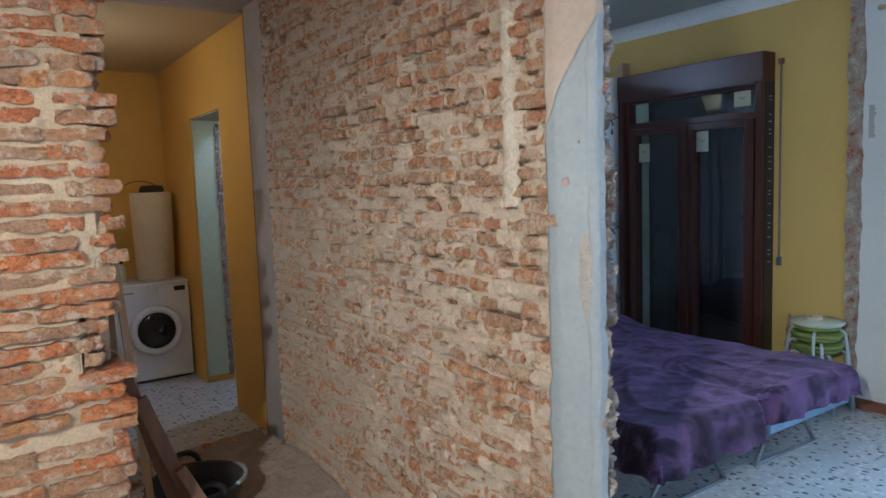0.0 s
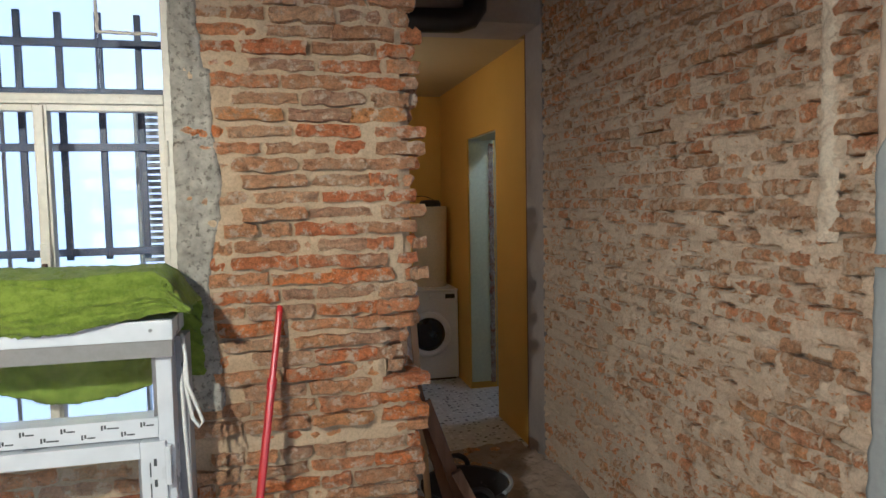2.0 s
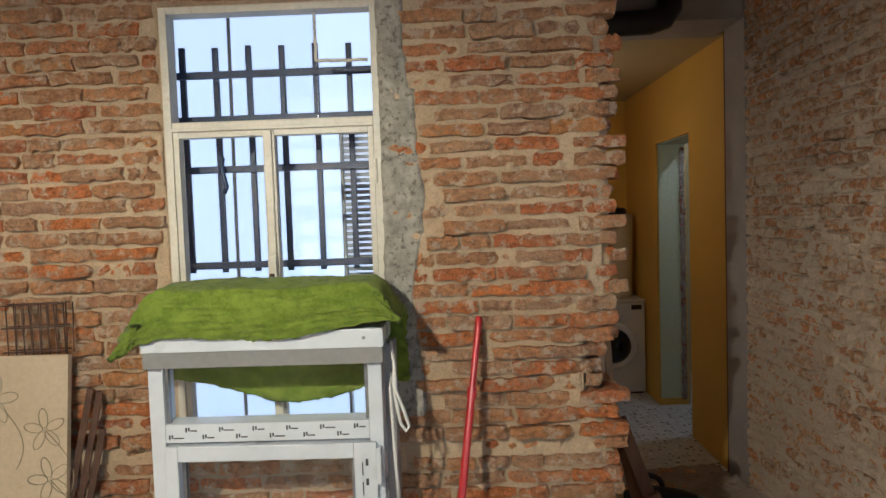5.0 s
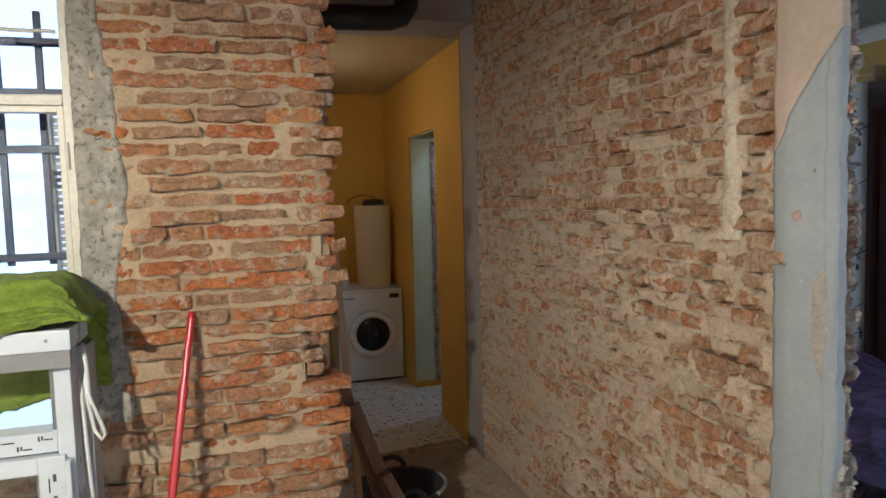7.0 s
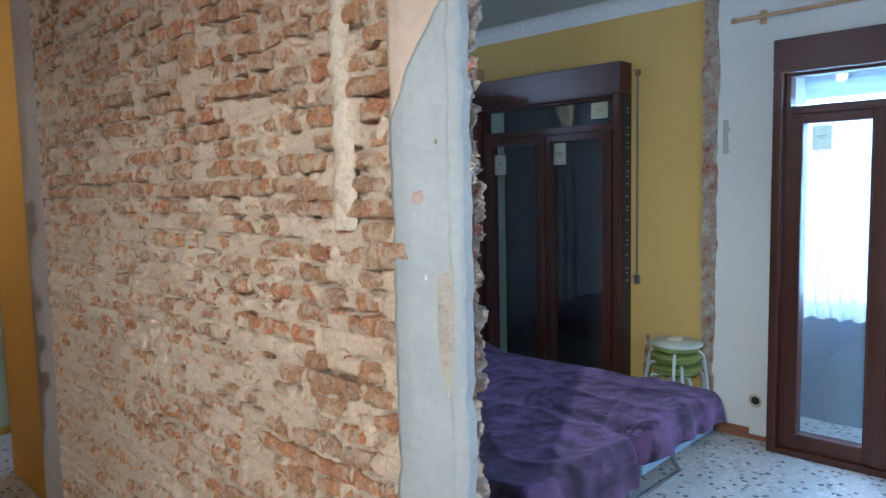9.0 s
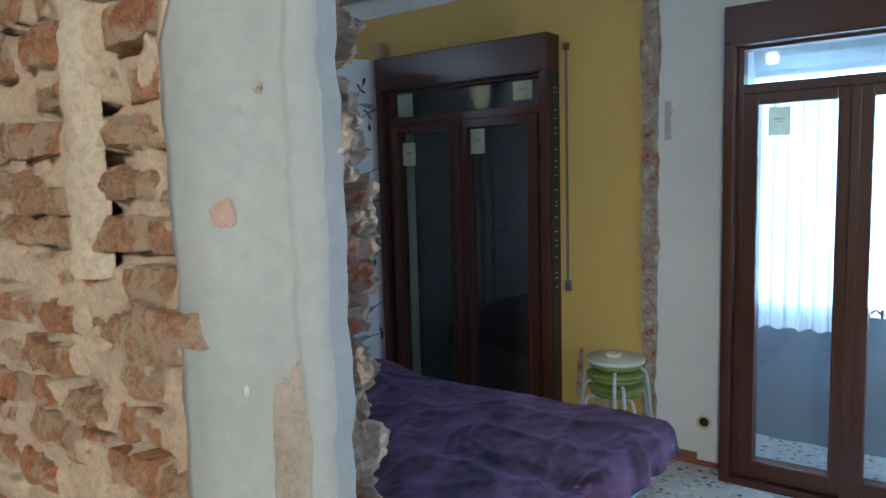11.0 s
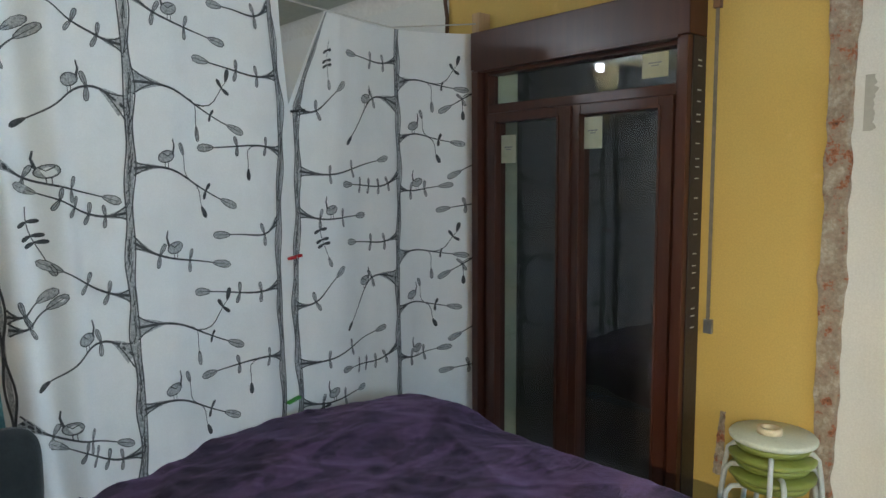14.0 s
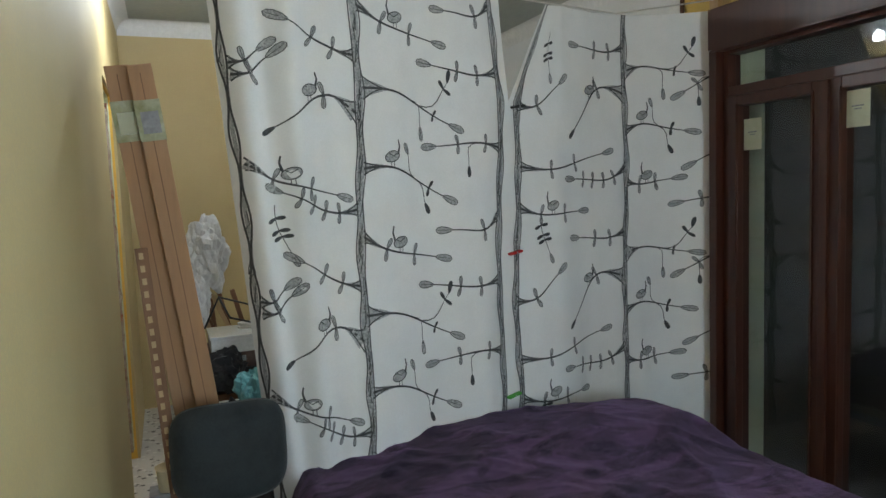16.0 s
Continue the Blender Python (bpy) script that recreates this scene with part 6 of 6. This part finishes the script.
def brick_points(length, height, seed, ragged=0.0):
    """Front grid and back rim of one worn brick: x along, z up, front towards -y."""
    rnd = random.Random(seed)
    pts, faces = [], []
    for i in range(NB_X + 1):
        for j in range(NB_Z + 1):
            u, v = i / NB_X, j / NB_Z
            rim = (i in (0, NB_X)) + (j in (0, NB_Z))
            x = (u - 0.5) * length + (rnd.uniform(-1, 1) * 0.006 if rim else rnd.uniform(-1, 1) * 0.006)
            z = (v - 0.5) * height + rnd.uniform(-1, 1) * (0.0050 if rim else 0.006)
            y = rnd.uniform(-0.0045, 0.0045) + (0.0065 if rim == 1 else 0.012 if rim == 2 else 0.0)
            if ragged and i == NB_X:
                x += rnd.uniform(-ragged, ragged)
            pts.append((x, y, z))
    idx = lambda i, j: i * (NB_Z + 1) + j
    for i in range(NB_X):
        for j in range(NB_Z):
            faces.append((idx(i, j), idx(i + 1, j), idx(i + 1, j + 1), idx(i, j + 1)))
    ring = [idx(i, 0) for i in range(NB_X + 1)] + [idx(NB_X, j) for j in range(1, NB_Z + 1)] + [idx(i, NB_Z) for i in range(NB_X - 1, -1, -1)] + [idx(0, j) for j in range(NB_Z - 1, 0, -1)]
    base = len(pts)
    for k in ring:
        pts.append((pts[k][0], 0.06, pts[k][2]))
    n = len(ring)
    for k in range(n):
        faces.append((ring[(k + 1) % n], ring[k], base + k, base + (k + 1) % n))
    return pts, faces


def brick_mesh(length, height, seed, material):
    pts, faces = brick_points(length, height, seed)
    me = bpy.data.meshes.new("brick")
    me.from_pydata(pts, [], faces)
    me.materials.append(material)
    return me


LONG, SHORT, TALL, PITCH = 0.205, 0.098, 0.0385, 0.0535
PIER_SET = ([brick_mesh(LONG, TALL, 100 + k, BRICK_ONE) for k in range(14)], [brick_mesh(SHORT, TALL, 200 + k, BRICK_ONE) for k in range(8)])
PART_SET = ([brick_mesh(LONG, TALL, 300 + k, BRICK_PART) for k in range(14)], [brick_mesh(SHORT, TALL, 400 + k, BRICK_PART) for k in range(8)])


def joined_bricks(name, rows, parent, label, material):
    """Many bricks in one mesh; rows of (matrix, length, seed)."""
    pts, faces = [], []
    for m, ln, seed in rows:
        p, f = brick_points(ln, TALL, seed)
        o = len(pts)
        pts += [m @ Vector(q) for q in p]
        faces += [tuple(o + k for k in q) for q in f]
    me = bpy.data.meshes.new(name)
    me.from_pydata([tuple(p) for p in pts], [], faces)
    me.materials.append(material)
    ob = new(name, me)
    ob.parent = parent
    return tagged(ob, label, kind="stuff")


def courses(x0, x1, z0, z1, rnd, bond):
    """Centres and lengths of bricks in courses between x0 and x1."""
    row, z = 0, z0
    while z < z1:
        x = x0 - rnd.uniform(0, LONG)
        k = row
        while x < x1:
            short = rnd.random() < 0.78 if bond == "mixed" else rnd.random() < 0.2
            ln = SHORT if short else LONG
            c = x + ln / 2
            if c + ln / 2 <= x1 + 0.012 and c - ln / 2 >= x0 - 0.012:
                yield c, z + TALL / 2, ln, row
            elif c - ln / 2 < x0 < c + ln / 2 - 0.04:
                yield (x0 + c + ln / 2) / 2, z + TALL / 2, c + ln / 2 - x0, row
            elif c - ln / 2 + 0.04 < x1 < c + ln / 2:
                yield (x1 + c - ln / 2) / 2, z + TALL / 2, x1 - c + ln / 2, row
            x += ln + rnd.uniform(0.010, 0.020)
            k += 1
        z += PITCH
        row += 1


def lay_window_wall():
    rnd = random.Random(4)
    near, far = [], []
    for x0, x1, z0, z1 in ((-2.2, WX0 - 0.02, 0.01, 2.84), (WX1 + 0.02, 0.585, 0.01, 2.84), (WX0 - 0.02, WX1 + 0.02, 0.01, WZ0 - 0.05), (WX0 - 0.02, WX1 + 0.02, WZ1 + 0.02, 2.84)):
        for cx, cz, ln, row in courses(x0, x1, z0, z1, rnd, "stretcher"):
            if cx + ln / 2 > 0.5:
                cx += rnd.uniform(-0.034, 0.030) + (-0.085 if 1.06 < cz < 1.24 else 0)
            out = 0.028 + rnd.uniform(-0.013, 0.013)
            if 0.88 < cz < 0.935:
                out = 0.004
            elif 0.935 < cz < 0.99:
                out += 0.014
            if WX1 < cx < -0.07 and cz > 1.0:
                out -= 0.022
            m = Matrix.Translation((cx, WY - out, cz)) @ Euler((rnd.uniform(-0.12, 0.06), rnd.uniform(-0.016, 0.016), rnd.uniform(-0.05, 0.05))).to_matrix().to_4x4()
            if rnd.random() < 0.5:
                m = m @ Matrix.Rotation(math.pi, 4, "Y")
            view = 0.62 < cz < 2.40 and (-0.1 < cx or -1.42 < cx < WX0)
            (near if view else far).append((m, ln, rnd.randrange(10 ** 6)))
    place_bricks(wall_window, near, far, 300, PIER_SET, BRICK_MANY)


def place_bricks(wall, near, far, most, sets, material):
    far = far + near[most:]
    for m, ln, seed in near[:most]:
        short = ln < 0.15
        me = sets[1 if short else 0][seed % (8 if short else 14)]
        ob = new("brick", me)
        ob.parent = wall
        ob.matrix_basis = m @ Matrix.Diagonal((ln / (SHORT if short else LONG), 1, 0.86 + 0.036 * (seed % 9), 1))
    joined_bricks("bricks", far, wall, "further old bricks of the same wall", material)


def lay_partition():
    rnd = random.Random(9)
    near, far = [], []
    turn = Matrix.Rotation(radians(-90), 4, "Z")
    for cy, cz, ln, row in courses(1.655, 4.0, 0.01, 2.84, rnd, "mixed"):
        out = 0.0175 + 0.003 * (cz > 1.6) + rnd.gauss(0, 0.0075) - 0.002 * max(0, cy - 2.2)
        if 1.78 < cy < 1.87 and cz > 1.55:
            out = 0.0
        if cy < 1.80:
            out += 0.005
        m = Matrix.Translation((PX - max(-0.008, out), cy, cz)) @ turn @ Euler((rnd.uniform(-0.16, 0.06), rnd.uniform(-0.03, 0.03), rnd.uniform(-0.08, 0.08))).to_matrix().to_4x4()
        if rnd.random() < 0.5:
            m = m @ Matrix.Rotation(math.pi, 4, "Y")
        view = cy < 2.75 and 0.85 < cz < 2.15
        (near if view else far).append((m, ln, rnd.randrange(10 ** 6)))
    place_bricks(partition, near, far, 300, PART_SET, BRICK_PART_MANY)
    # two headers that stick out
    for y, z, w, o in ((1.67, 1.492, 0.11, 0.045), (1.92, 1.615, 0.17, 0.035)):
        ob = new("brick", PART_SET[1][3])
        ob.parent = partition
        ob.matrix_basis = Matrix.Translation((PX - o, y, z)) @ turn @ Matrix.Diagonal((w / SHORT, 1, 0.9, 1))


def lay_reveal():
    """The jagged side of the pier, facing the passage."""
    rnd = random.Random(14)
    rows = []
    turn = Matrix.Rotation(radians(90), 4, "Z")
    for cy, cz, ln, row in courses(2.50, 2.80, 0.01, 2.84, rnd, "mixed"):
        m = Matrix.Translation((PIER_X + 0.020 + rnd.uniform(-0.012, 0.018) - (0.05 if 1.06 < cz < 1.24 else 0), cy, cz)) @ turn @ Euler((rnd.uniform(-0.1, 0.1), 0, rnd.uniform(-0.08, 0.08))).to_matrix().to_4x4()
        rows.append((m, ln, rnd.randrange(10 ** 6)))
    joined_bricks("bricks", rows, wall_window, "broken brick ends of the pier's side", BRICK_MANY)


lay_window_wall()
lay_partition()
lay_reveal()
